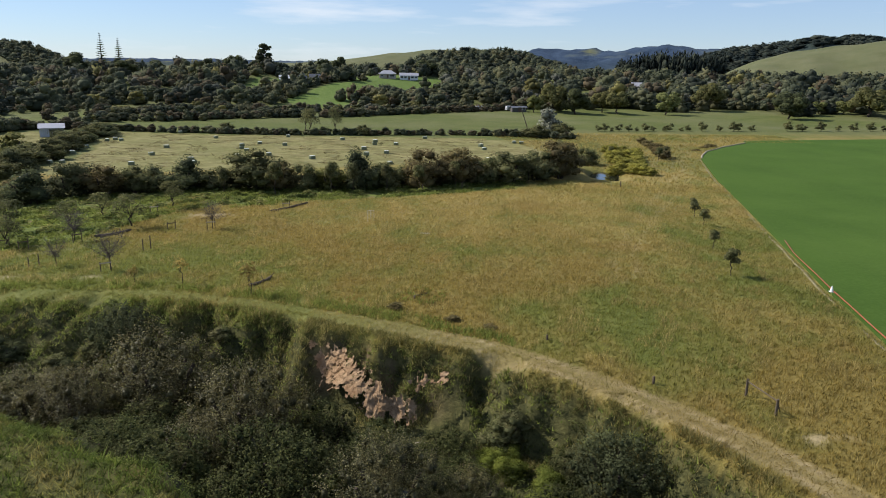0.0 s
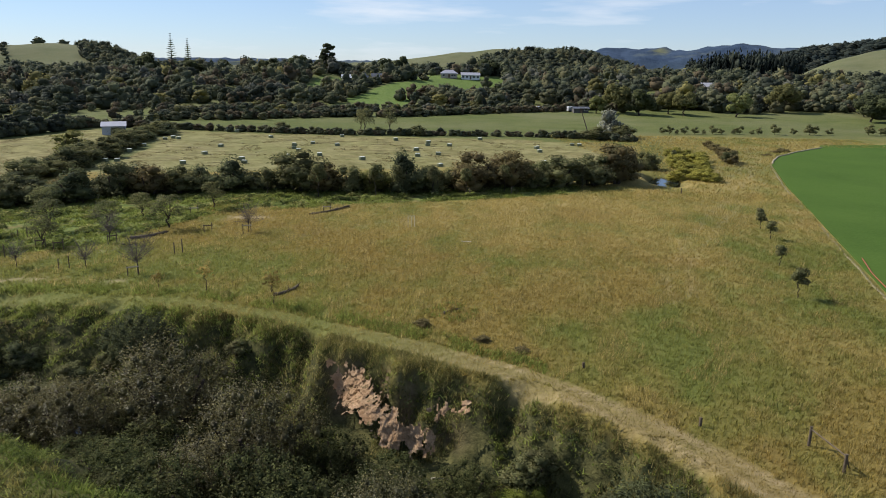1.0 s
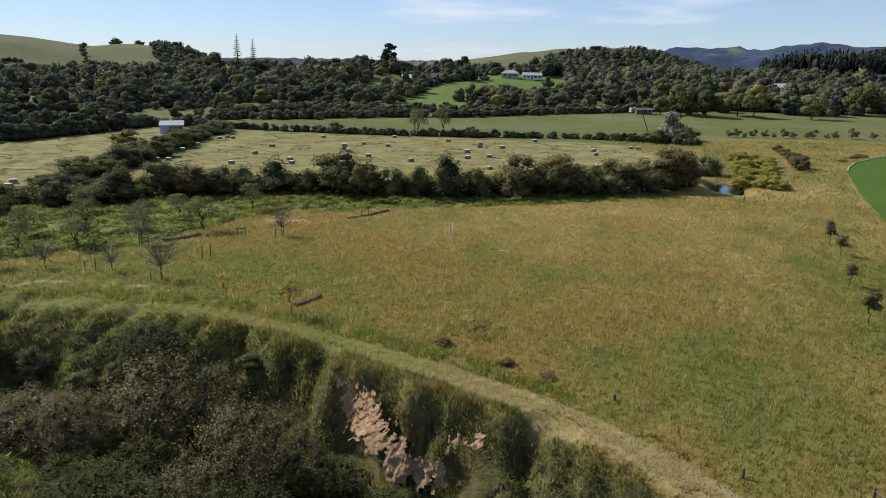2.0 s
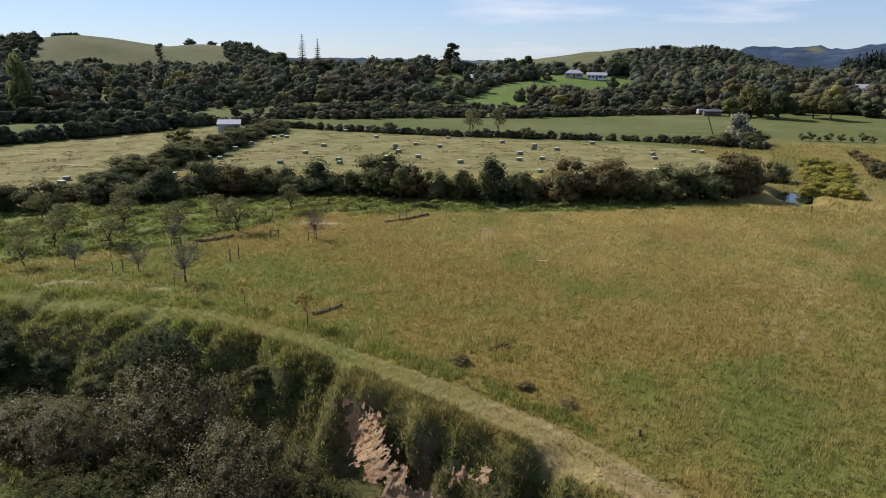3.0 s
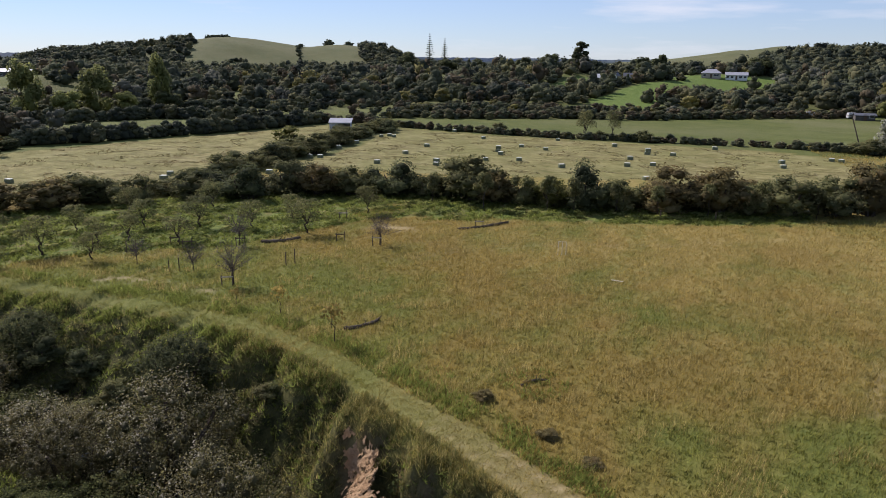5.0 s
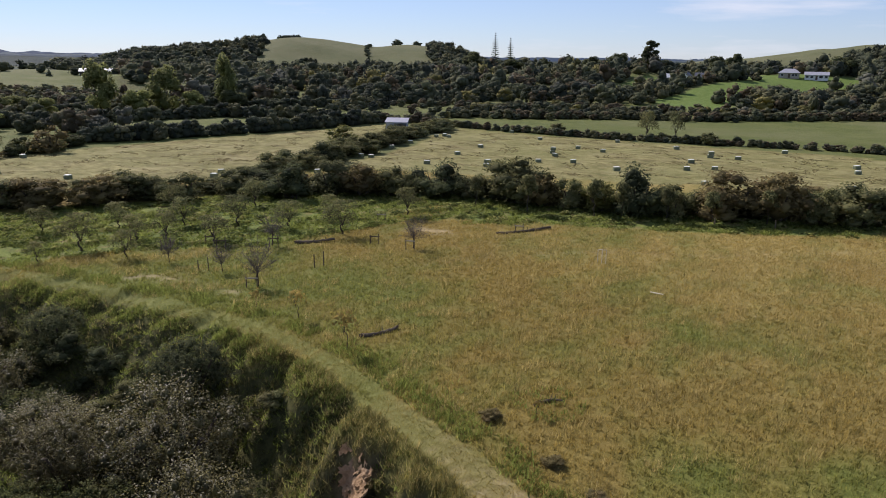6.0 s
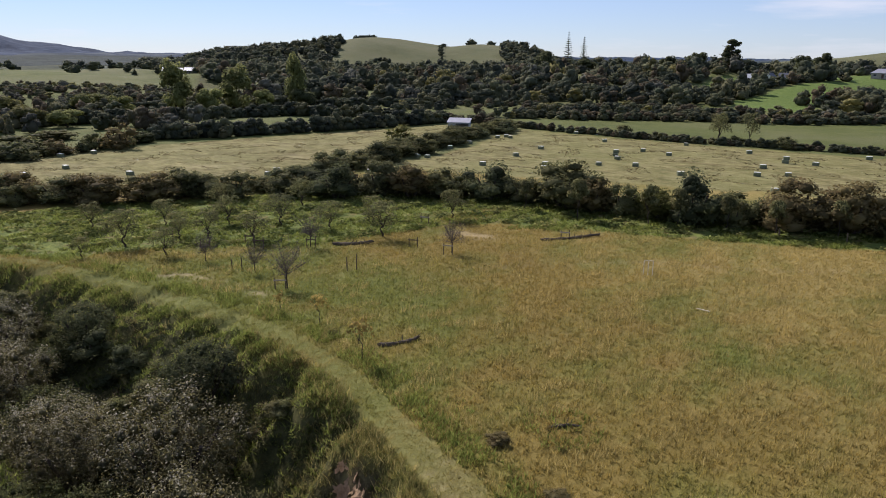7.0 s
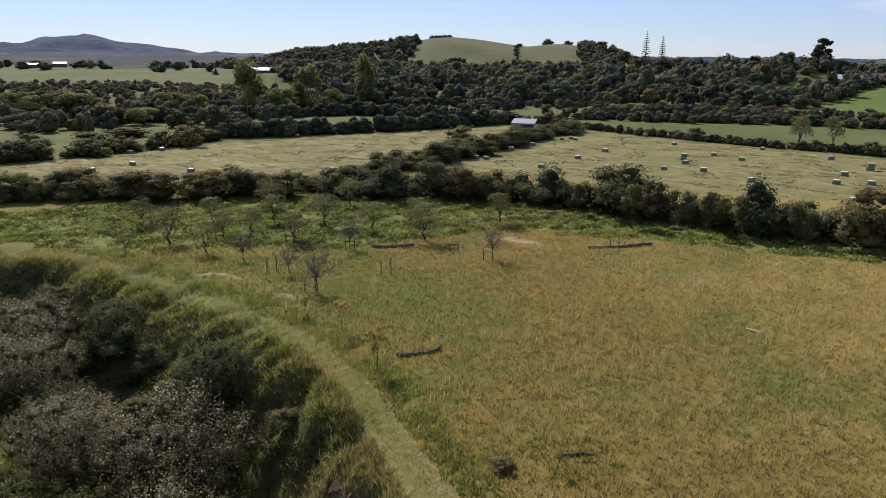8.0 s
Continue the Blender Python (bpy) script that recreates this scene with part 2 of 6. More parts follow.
LEAF_FRESH = leaf_material("fresh lime-green leaves", (0.038, 0.050, 0.009), (0.092, 0.104, 0.023))
LEAF_REED = leaf_material("yellowing reed leaves", (0.078, 0.078, 0.016), (0.150, 0.142, 0.036))
LEAF_THICKET = leaf_material("dark tangled thicket leaves", (0.011, 0.015, 0.006), (0.054, 0.060, 0.022), (0.052, 0.046, 0.022), bias=1.7)
WOODS = woods_material("mixed hillside tree leaves")
BARK = plain_material("grey-brown bark", (0.035, 0.027, 0.020), (0.095, 0.074, 0.056), 3.0, spec=0.05, bump=0.02, stretch=(1, 1, 0.3))
TIMBER = plain_material("weathered dark timber", (0.060, 0.045, 0.030), (0.16, 0.125, 0.088), 2.5, spec=0.05, bump=0.01, stretch=(0.4, 3, 3))
PALE_TIMBER = plain_material("bleached timber rail", (0.30, 0.25, 0.18), (0.52, 0.45, 0.34), 3.0, stretch=(0.4, 3, 3))


# ---- mesh helpers ----
def mesh_from(name, verts, faces, material, smooth=False, normals=None):
    """A mesh from numpy arrays; faces all of one corner count, or a list of such arrays."""
    me = bpy.data.meshes.new(name)
    faces = [f for f in (faces if isinstance(faces, list) else [faces]) if len(f)]
    idx = np.concatenate([f.ravel() for f in faces]).astype(np.int32)
    tot = np.concatenate([np.full(len(f), f.shape[1], np.int32) for f in faces])
    start = np.concatenate([[0], np.cumsum(tot)[:-1]]).astype(np.int32)
    me.vertices.add(len(verts))
    me.vertices.foreach_set("co", np.asarray(verts, np.float32).ravel())
    me.loops.add(len(idx))
    me.loops.foreach_set("vertex_index", idx)
    me.polygons.add(len(tot))
    me.polygons.foreach_set("loop_start", start)
    me.polygons.foreach_set("loop_total", tot)
    me.polygons.foreach_set("use_smooth", np.full(len(tot), smooth))
    me.materials.append(material)
    me.update(calc_edges=True)
    if normals is not None:
        me.normals_split_custom_set_from_vertices(np.asarray(normals, np.float32).tolist())
    return me


def part(name, bm, material, parent=None, label="", smooth=False):
    """A bmesh as one mesh object under a thing or part."""
    me = bpy.data.meshes.new(name)
    if smooth:
        for f in bm.faces:
            f.smooth = True
    bm.to_mesh(me)
    bm.free()
    me.materials.append(material)
    ob = new(name, me)
    if parent:
        ob.parent = parent
    return tagged(ob, label)


def sub(name, me, parent, label=""):
    ob = new(name, me)
    ob.parent = parent
    return tagged(ob, label)


def box(bm, x0, y0, z0, x1, y1, z1, bevel=0.0, m=None):
    r = bmesh.ops.create_cube(bm, size=1.0)
    bmesh.ops.scale(bm, vec=(x1 - x0, y1 - y0, z1 - z0), verts=r["verts"])
    bmesh.ops.translate(bm, vec=((x0 + x1) / 2, (y0 + y1) / 2, (z0 + z1) / 2), verts=r["verts"])
    vs = r["verts"]
    if bevel:
        es = list({e for v in vs for e in v.link_edges})
        out = bmesh.ops.bevel(bm, geom=es, offset=bevel, segments=2, profile=0.6, affect="EDGES")
        vs = list({v for f in out["faces"] for v in f.verts} | {v for v in vs if v.is_valid})
    if m is not None:
        bmesh.ops.transform(bm, matrix=m, verts=vs)
    return vs


def tube(bm, p0, p1, r0, r1, sides=7):
    """A tapered limb from p0 to p1."""
    p0, p1 = Vector(p0), Vector(p1)
    q = (p1 - p0).to_track_quat("Z", "Y")
    rings = []
    for p, r in ((p0, r0), (p1, r1)):
        rings.append([bm.verts.new(p + q @ Vector((r * math.cos(a), r * math.sin(a), 0))) for a in [2 * math.pi * i / sides for i in range(sides)]])
    for i in range(sides):
        j = (i + 1) % sides
        bm.faces.new((rings[0][i], rings[0][j], rings[1][j], rings[1][i]))
    bm.faces.new(rings[1])
    bm.faces.new(rings[0][::-1])


def smooth(e0, e1, x):
    t = np.clip((x - e0) / (e1 - e0), 0, 1)
    return t * t * (3 - 2 * t)


def line_distance(x, y, pts):
    """Distance from the points to a polyline."""
    best = np.full(np.shape(x), 1e9)
    for (ax, ay), (bx, by) in zip(pts[:-1], pts[1:]):
        dx, dy = bx - ax, by - ay
        t = np.clip(((x - ax) * dx + (y - ay) * dy) / (dx * dx + dy * dy), 0, 1)
        best = np.minimum(best, np.hypot(x - ax - t * dx, y - ay - t * dy))
    return best


def inside(x, y, pts):
    """Whether the points lie in a polygon."""
    res = np.zeros(np.shape(x), bool)
    n = len(pts)
    for i in range(n):
        (x0, y0), (x1, y1) = pts[i], pts[(i + 1) % n]
        if y0 != y1:
            c = ((y0 > y) != (y1 > y)) & (x < (x1 - x0) * (y - y0) / (y1 - y0) + x0)
            res ^= c
    return res


_w = np.random.RandomState(7)
WAVES = [(_w.uniform(0, 6.28), _w.uniform(0, 6.28), _w.uniform(0.7, 1.4)) for _ in range(10)]


def ripple(x, y, length):
    """A smooth rolling noise of about -1 to 1 with bumps of that length."""
    s = 0.0
    for i, (a, p, k) in enumerate(WAVES):
        s = s + np.sin((x * math.cos(a) + y * math.sin(a)) * 6.28 * k / length + p + 0.6 * np.sin(y * 2.2 / length + i))
    return s / 4.5


# ---- the lie of the land ----
TRACK = [(-110, 32), (-75, 46), (-62, 54.6), (-55, 59.4), (-45, 60.7), (-31, 61.2), (-21, 60.6), (-13, 58.4), (-7, 55.2), (-0.9, 52.2),
         (5, 49), (9.4, 45.3), (13.6, 41.1), (17, 36.8), (20, 32.3), (22.3, 27), (25, 15), (27, -10), (28, -60)]
RIM_X = [-300, -110, -75, -62, -55, -45, -31, -21, -13, -7, 0, 5, 10.5, 14, 16.5, 18.5, 20, 22, 24]
RIM_Y = [10, 27, 42, 51, 56, 57.5, 58, 57, 54.5, 51.8, 48.4, 45.8, 41.5, 37, 32.5, 27, 18, 0, -60]
LOW_X = [-300, -110, -45, -24, -16, -9.7, -2, 6, 14, 24]
LOW_Y = [-20, 12, 38.8, 38.4, 34.3, 29.6, 24.2, 17, 4, -60]
RUT_A = [(20.4, 64.1), (22, 73.3), (25.0, 78.8), (28, 87.3), (34.0, 99.2), (43.2, 116.7), (53.1, 135.6), (65.7, 165.3), (70, 186.8)]
RUT_B = [(22.6, 66), (24.6, 74.5), (28.2, 82.4), (36.3, 98.8), (47.4, 119.4), (58.2, 140)]
RUT_C = [(-19.6, 81.5), (-13.8, 89.6), (-5.7, 95), (1, 97.2), (7.7, 101), (24, 112)]
RUT_D = [(46.0, 132.7), (50, 144), (52.8, 150.3), (58.5, 157.4), (57.4, 150.6), (50.8, 138), (46.2, 123.1)]
PATH_B = [(-41, 63.6), (-39.2, 65.6), (-33.7, 66), (-28.8, 65.8)]
PATH_C = [(-50, 70.5), (-44.7, 72.4), (-39.2, 73.9), (-35, 77.7)]
HUB = (5.0, 10.0)
HAY_RIGHT = [(-72, 125), (-50, 130), (-23, 138), (0, 142), (25, 150), (40, 165), (45, 185), (34, 192), (0, 196), (-48, 197.5), (-79, 202), (-80, 195), (-70, 165), (-66, 140)]
HAY_LEFT = [(-103, 64), (-82, 92), (-73, 108), (-74, 127), (-78, 152), (-89, 187), (-102, 202), (-117, 150), (-124, 122), (-126, 97), (-126, 70)]
STUBBLE = [(-112, 266), (-60, 290), (-10, 300), (40, 309), (40, 318), (-10, 312), (-60, 303), (-112, 280)]
LUSH = [(-85, 52), (-62, 58), (-54, 61.5), (-50.7, 67), (-44.7, 73), (-37.8, 78.7), (-34, 88.5), (-30, 97.7), (-22, 103), (-9.4, 105), (6, 110.5), (20, 118), (20, 124), (-10, 117), (-40, 113), (-60, 100), (-76, 75)]
LAWN = [(-92, 420), (-92, 462), (20, 470), (25, 440), (8, 430), (-20, 430), (-44, 418)]
GREEN_SLOPE = [(-47, 322), (-58, 345), (-44, 400), (-20, 432), (8, 432), (20, 380), (6, 365), (-22, 352), (-30, 322)]
CROP_EDGE = [(93, 195), (90.4, 188.7), (80.2, 178.7), (71.7, 168.7), (65.2, 155.9), (56.1, 125.9), (48.2, 96), (42.5, 74.6), (38.8, 60.7), (35.9, 48.5), (33.8, 36), (32, 10), (31, -60)]

# hill crests: range, breadth before and behind, then bearings (degrees left of ahead) and heights
GREEN_HILL = (838, 230, 160, [23, 25.3, 26.6, 29, 31.6, 32.8, 34.1, 36.2, 38.4, 39.9, 43.1, 47, 50.4, 52.4, 55], [4, 14, 25, 30, 30, 28, 30, 34.5, 37.4, 37, 28, 22, 17, 10, 4])
FAR_PEAKS = (2995, 500, 400, [48, 54, 56, 59.2, 61.9, 63.5, 64.9, 65.8, 67, 68.5, 69.7, 71, 72.5, 75, 80, 90], [4, 6, 13, 18, 44, 50, 72, 79, 75, 62, 42, 46, 58, 40, 60, 60])
GRASSY_RISE = (1140, 260, 300, [-13, -10, -7.6, -4.5, -1.9, -0.6, 1.2, 3.3, 5.5, 9, 14], [6, 20, 31, 37, 38.5, 36, 32, 27, 20, 14, 4])
WOODED_RISE = (840, 170, 150, [-14, -12.8, -10.2, -8.4, -5.8, -2.3, -0.5, 1.3, 4], [3, 10, 18, 25, 28, 24, 19, 13, 4])
BLUE_HILLS = (2590, 420, 400, [-40, -30, -27, -24, -21.8, -18.7, -16.6, -15, -13.7, -12, -9.9, -8.6, -5.6, 0], [40, 60, 68, 74, 80, 83, 71, 61, 66, 71, 69, 53, 40, 10])
FOREST_HILL = (1490, 240, 300, [-70, -50, -41, -37, -33.5, -32.3, -30.3, -29.2, -27.8, -25.7, -23.8, -21.9, -19], [40, 45, 50, 56, 66, 70, 64, 68, 57, 52, 45, 30, 12])
PASTURE_HILL = (1040, 260, 300, [-70, -50, -40, -36, -33.5, -30.7, -27.9, -26.1, -25.2, -23.5], [30, 40, 46, 55, 53, 46.5, 39, 31, 24, 10])
OUT_OF_VIEW = (2400, 700, 500, [-179, -150, -110, -60, -50, 84, 95, 130, 179], [50, 60, 50, 50, 0, 0, 60, 50, 50])
CRESTS = []
for _rng, _near, _far, _bs, _hs in (GREEN_HILL, FAR_PEAKS, GRASSY_RISE, WOODED_RISE, BLUE_HILLS, FOREST_HILL, PASTURE_HILL, OUT_OF_VIEW):
    _b = np.arange(-180, 180, 0.1)
    _h = np.interp(_b, _bs, _hs, left=0, right=0)
    CRESTS.append((_rng, _near, _far, _b, np.convolve(_h, np.hanning(17) / np.hanning(17).sum(), "same")))


def land(x, y):
    """Height of the ground."""
    x, y = np.asarray(x, float), np.asarray(y, float)
    r, b = np.hypot(x - HUB[0], y - HUB[1]), np.degrees(np.arctan2(HUB[0] - x, y - HUB[1]))
    z = 0.10 * ripple(x, y, 17) * smooth(25, 60, r) * smooth(220, 120, r)
    north = (np.interp(x, RIM_X, RIM_Y) - y) * 0.86 + 1.2 * ripple(x, y, 7.5) + 0.6 * ripple(x, y, 2.7)
    south = (y - np.interp(x, LOW_X, LOW_Y)) * 0.9 + 0.8 * ripple(x + 50, y, 8)
    wall = 2.2 + 1.0 * smooth(-6, -10, x) + 2.6 * smooth(-14, -26, x) + 1.2 * smooth(2, 12, x)
    z = z - 4.9 * np.minimum(smooth(-0.6, 1, north / wall), smooth(-1, 6.5, south)) * smooth(28, 22, x) * smooth(-260, -180, x)
    z = z - 0.9 * smooth(3.0, 0.0, line_distance(x, y, STREAM)) * smooth(28, 22, x)
    z = z - 1.6 * smooth(5.5, 1.5, np.hypot((x - 37.2) / 0.75, (y - 133.0) / 1.6))
    left = smooth(42, 58, b)
    top = np.interp(b, [-40, -20, -5, 5, 20, 26, 33, 45, 58], [8, 8.5, 10, 10.5, 10.5, 9.5, 6, 5.5, 8])
    far = r + 14 * ripple(x, y, 130)
    z = z + top * smooth(300 - 40 * left, 500 - 90 * left, far) * (1 - 0.5 * smooth(560, 800, r) * (1 - left))
    z = z + 1.6 * ripple(x, y, 90) * smooth(300, 420, r)
    z = z + 2.5 * ripple(x, y, 260) * smooth(800, 1500, r)
    for rng, near, far_, bs, hs in CRESTS:
        lie = rng * (1 + 0.012 * ripple(x, y, 180))
        z = np.where(r < 480, z, np.maximum(z, np.interp(b, bs, hs) * smooth(lie - near, lie, r) * smooth(lie + far_, lie, r) + 1.2 * ripple(x, y, 60) * smooth(600, 700, r)))
    z = z + (6 * ripple(x, y, 330) + 7 * ripple(x, y, 150) + 3 * ripple(x, y, 70)) * smooth(1900, 2400, r)
    return z


STREAM = [(-120, 15), (-70, 38), (-50, 45), (-36, 50.5), (-27, 50.5), (-17, 47), (-9, 43), (-3, 39), (3, 35), (9, 29), (14, 20), (19, 0), (21, -60)]


def ground_at(x, y):
    return float(land(x, y))


def make_ground():
    ang = np.concatenate([np.arange(-46, 86, 0.48), np.arange(86, 314, 3.8)])
    rad = [4.0]
    while rad[-1] < 4800:
        rad.append(rad[-1] * (1.0155 if rad[-1] < 900 else 1.018))
    rad = np.array(rad)
    A, R = np.meshgrid(np.radians(ang), rad)
    X, Y = (HUB[0] - R * np.sin(A)).ravel(), (HUB[1] + R * np.cos(A)).ravel()
    X, Y = np.append(X, HUB[0]), np.append(Y, HUB[1])
    Z = land(X, Y)
    na, nr = len(ang), len(rad)
    i, j = np.meshgrid(np.arange(nr - 1), np.arange(na), indexing="ij")
    k = (j + 1) % na
    quads = np.stack([i * na + j, i * na + k, (i + 1) * na + k, (i + 1) * na + j], -1).reshape(-1, 4)
    j = np.arange(na)
    tris = np.stack([np.full(na, nr * na), (j + 1) % na, j], -1)
    me = mesh_from("ground", np.stack([X, Y, Z], 1), [quads[:, ::-1], tris[:, ::-1]], GROUND, True)
    a, b = cover(X, Y, Z)
    r = np.hypot(X - HUB[0], Y - HUB[1])
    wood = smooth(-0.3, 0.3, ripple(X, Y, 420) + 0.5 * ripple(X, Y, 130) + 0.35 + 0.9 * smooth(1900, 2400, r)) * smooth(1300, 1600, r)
    wood = np.maximum(wood, smooth(1290, 1360, r) * (r < 2000))
    bear = np.degrees(np.arctan2(HUB[0] - X, Y - HUB[1]))
    wood = np.maximum(wood, 0.12 * smooth(560, 640, r))
    wood = np.maximum(wood, smooth(540, 620, r) * smooth(50, 55, bear) * smooth(-0.9, -0.2, ripple(X, Y, 300)))
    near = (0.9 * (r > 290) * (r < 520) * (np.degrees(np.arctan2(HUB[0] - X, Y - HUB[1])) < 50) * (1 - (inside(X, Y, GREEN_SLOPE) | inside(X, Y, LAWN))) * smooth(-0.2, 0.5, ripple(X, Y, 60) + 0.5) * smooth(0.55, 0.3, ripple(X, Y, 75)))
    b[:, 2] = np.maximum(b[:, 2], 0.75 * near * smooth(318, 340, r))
    c = np.stack([wood, 1.0 * (inside(X, Y, GREEN_SLOPE) | inside(X, Y, LAWN)), wood * 0, wood * 0 + 1], 1)
    for name, val in (("cover_a", a), ("cover_b", b), ("cover_c", c)):
        at = me.attributes.new(name, "FLOAT_COLOR", "POINT")
        at.data.foreach_set("color", val.astype(np.float32).ravel())
    return tagged(new("ground", me), "dry gold and green meadow with pasture beyond", "ground", kind="structure")


def cover(x, y, z):
    """What grows where: (green meadow, lush weeds, mown track, hay stubble), (clay, pasture, rank bank, bare earth)."""
    r = np.hypot(x - HUB[0], y - HUB[1])
    w1, w2 = ripple(x, y, 5), ripple(x, y, 19)
    d = line_distance(x, y, TRACK)
    broad = np.interp(x, [-14, 6], [0.60, 1.0])
    track = smooth(1.35, 0.95, d / broad + 0.14 * w1) * (0.75 + 0.25 * smooth(0.0, 0.6, np.abs(d)))
    lush = smooth(-1, 1, (inside(x, y, LUSH) * 2.0 - 1) + 0.9 * w2)
    lush = np.where(inside(x, y, LUSH) | (line_distance(x, y, LUSH + LUSH[:1]) < 2.5), lush, 0)
    # the last term adds a little hay tone to all ground past 600 m
    hay = (inside(x, y, HAY_RIGHT) | inside(x, y, HAY_LEFT)) * 1.0 + 0.7 * inside(x, y, STUBBLE) * smooth(-0.8, 0.3, ripple(x, y, 40)) + 0.10 * smooth(560, 640, r)
    green = np.exp(-((x - 17) / 9) ** 2 - ((y - 52) / 11) ** 2) + 0.8 * np.exp(-((x + 28) / 16) ** 2 - ((y - 72) / 10) ** 2)
    green = green + 0.45 * smooth(24, 34, x + 4 * w2) * smooth(110, 60, y) + 0.6 * smooth(4.5, 2.5, np.abs(d - 1.0)) * smooth(5, -15, x)
    low = np.interp(x, LOW_X, LOW_Y)
    green = green + 0.9 * smooth(3, -3, y - low) * (x < 24)
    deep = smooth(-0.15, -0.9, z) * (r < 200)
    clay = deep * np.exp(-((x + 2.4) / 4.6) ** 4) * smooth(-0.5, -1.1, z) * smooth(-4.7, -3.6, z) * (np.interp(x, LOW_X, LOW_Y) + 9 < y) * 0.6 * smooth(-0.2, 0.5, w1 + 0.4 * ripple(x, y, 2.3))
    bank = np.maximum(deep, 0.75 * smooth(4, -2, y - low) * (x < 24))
    past = np.maximum(smooth(200, 206, y + 0.0 * x) * smooth(-100, -90, x), smooth(128, 150, r)) * (1 - hay)
    past = np.where((x > -70) & (y < 128), 0, past) * (1 - 0.75 * smooth(44, 60, x) * smooth(225, 205, y))
    bare = np.exp(-((x - 23.7) / 1.5) ** 4 - ((y - 34.7) / 0.6) ** 4) * smooth(-0.6, 0.4, w1) + 0.6 * np.exp(-((x + 26) / 3) ** 4 - ((y - 94) / 1.2) ** 4)
    for rut, k in ((RUT_A, 0.26), (RUT_B, 0.26), (RUT_C, 0.26), (RUT_D, 0.3), (PATH_B, 0.6), (PATH_C, 0.4)):
        bare = bare + k * smooth(0.75, 0.2, line_distance(x, y, rut) + 0.15 * w1) * smooth(-1.2, 0.2, w2 + 0.5 * w1)
    bare = bare + 0.55 * np.exp(-((d / broad - 0.75) / 0.22) ** 2) * smooth(-12, 8, x) * smooth(-0.9, 0.5, w1)
    a = np.stack([np.clip(green, 0, 1), np.clip(lush, 0, 1), np.clip(track, 0, 1), hay], 1)
    return a, np.stack([np.clip(clay, 0, 1), np.clip(past, 0, 1), np.clip(bank, 0, 1), np.clip(bare, 0, 1)], 1)


make_ground()


# ---- crop field, stream and pond ----
def make_crop():
    M = Mat("dense even green turf")
    n = M.noise(0.06, 5, 0.6)
    f = M.noise(3.0, 3, 0.6)
    stripes = M.noise(0.16, 2, stretch=(1.0, 0.06, 1.0))
    col = M.mix(M.span(n, 0.3, 0.7), (0.038, 0.074, 0.013), (0.062, 0.106, 0.020))
    col = M.mix(M.span(stripes, 0.4, 0.65, 0, 0.4), col, (0.052, 0.098, 0.016))
    col = M.mix(M.span(f, 0.35, 0.7, 0, 0.35), col, (0.078, 0.125, 0.028))
    M.bump(f, 0.5, 0.08)
    mat = M.done(col, 0.95, 0.04)
    pts = []
    for (x0, y0), (x1, y1) in zip(CROP_EDGE[:-1], CROP_EDGE[1:]):
        for k in range(6):
            pts.append((x0 + (x1 - x0) * k / 6, y0 + (y1 - y0) * k / 6))
    pts += [CROP_EDGE[-1], (420, -60), (420, 250), (160, 207), (116, 200)]
    bm = bmesh.new()
    top = [bm.verts.new((x, y, 0.16)) for x, y in pts]
    low = [bm.verts.new((x, y, -0.35)) for x, y in pts]
    bm.faces.new(top)
    for i in range(len(pts)):
        j = (i + 1) % len(pts)
        bm.faces.new((top[i], low[i], low[j], top[j]))
    bmesh.ops.recalc_face_normals(bm, faces=bm.faces)
    ob = part("turf_field", bm, mat)
    return tagged(ob, "smooth bright green turf field with curved edge", "field", kind="structure")


def make_water():
    M = Mat("still dark water")
    M.bump(M.noise(1.5, 3), 0.12, 0.05)
    mat = M.done((0.012, 0.016, 0.014), 0.06, 0.6)
    bm = bmesh.new()
    fine = [v for v in STREAM]
    rows = []
    for i, (x, y) in enumerate(fine):
        ax, ay = fine[max(i - 1, 0)]
        bx, by = fine[min(i + 1, len(fine) - 1)]
        l = math.hypot(bx - ax, by - ay)
        nx, ny = -(by - ay) / l, (bx - ax) / l
        rows.append([bm.verts.new((x + nx * s, y + ny * s, -5.35)) for s in (-4, 4)])
    for a, b in zip(rows[:-1], rows[1:]):
        bm.faces.new((a[0], a[1], b[1], b[0]))
    bmesh.ops.recalc_face_normals(bm, faces=bm.faces)
    tagged(part("stream", bm, mat), "dark still stream at the foot of the bank", "water", kind="structure")
    bm = bmesh.new()
    bmesh.ops.create_circle(bm, cap_ends=True, segments=24, radius=1.0)
    bmesh.ops.transform(bm, matrix=Matrix.Translation((37.2, 133.0, -0.55)) @ Matrix.Rotation(radians(-20), 4, "Z") @ Matrix.Diagonal((2.6, 7.4, 1, 1)), verts=bm.verts)
    tagged(part("pond", bm, mat), "small blue pond reflecting the sky", "water", kind="structure")


make_crop()
make_water()


# ---- foliage ----
ICO = {}


def ico(level):
    if level not in ICO:
        bm = bmesh.new()
        bmesh.ops.create_icosphere(bm, subdivisions=level, radius=1.0)
        bm.verts.ensure_lookup_table()
        ICO[level] = (np.array([v.co for v in bm.verts]), np.array([[v.index for v in f.verts] for f in bm.faces]))
        bm.free()
    return ICO[level]


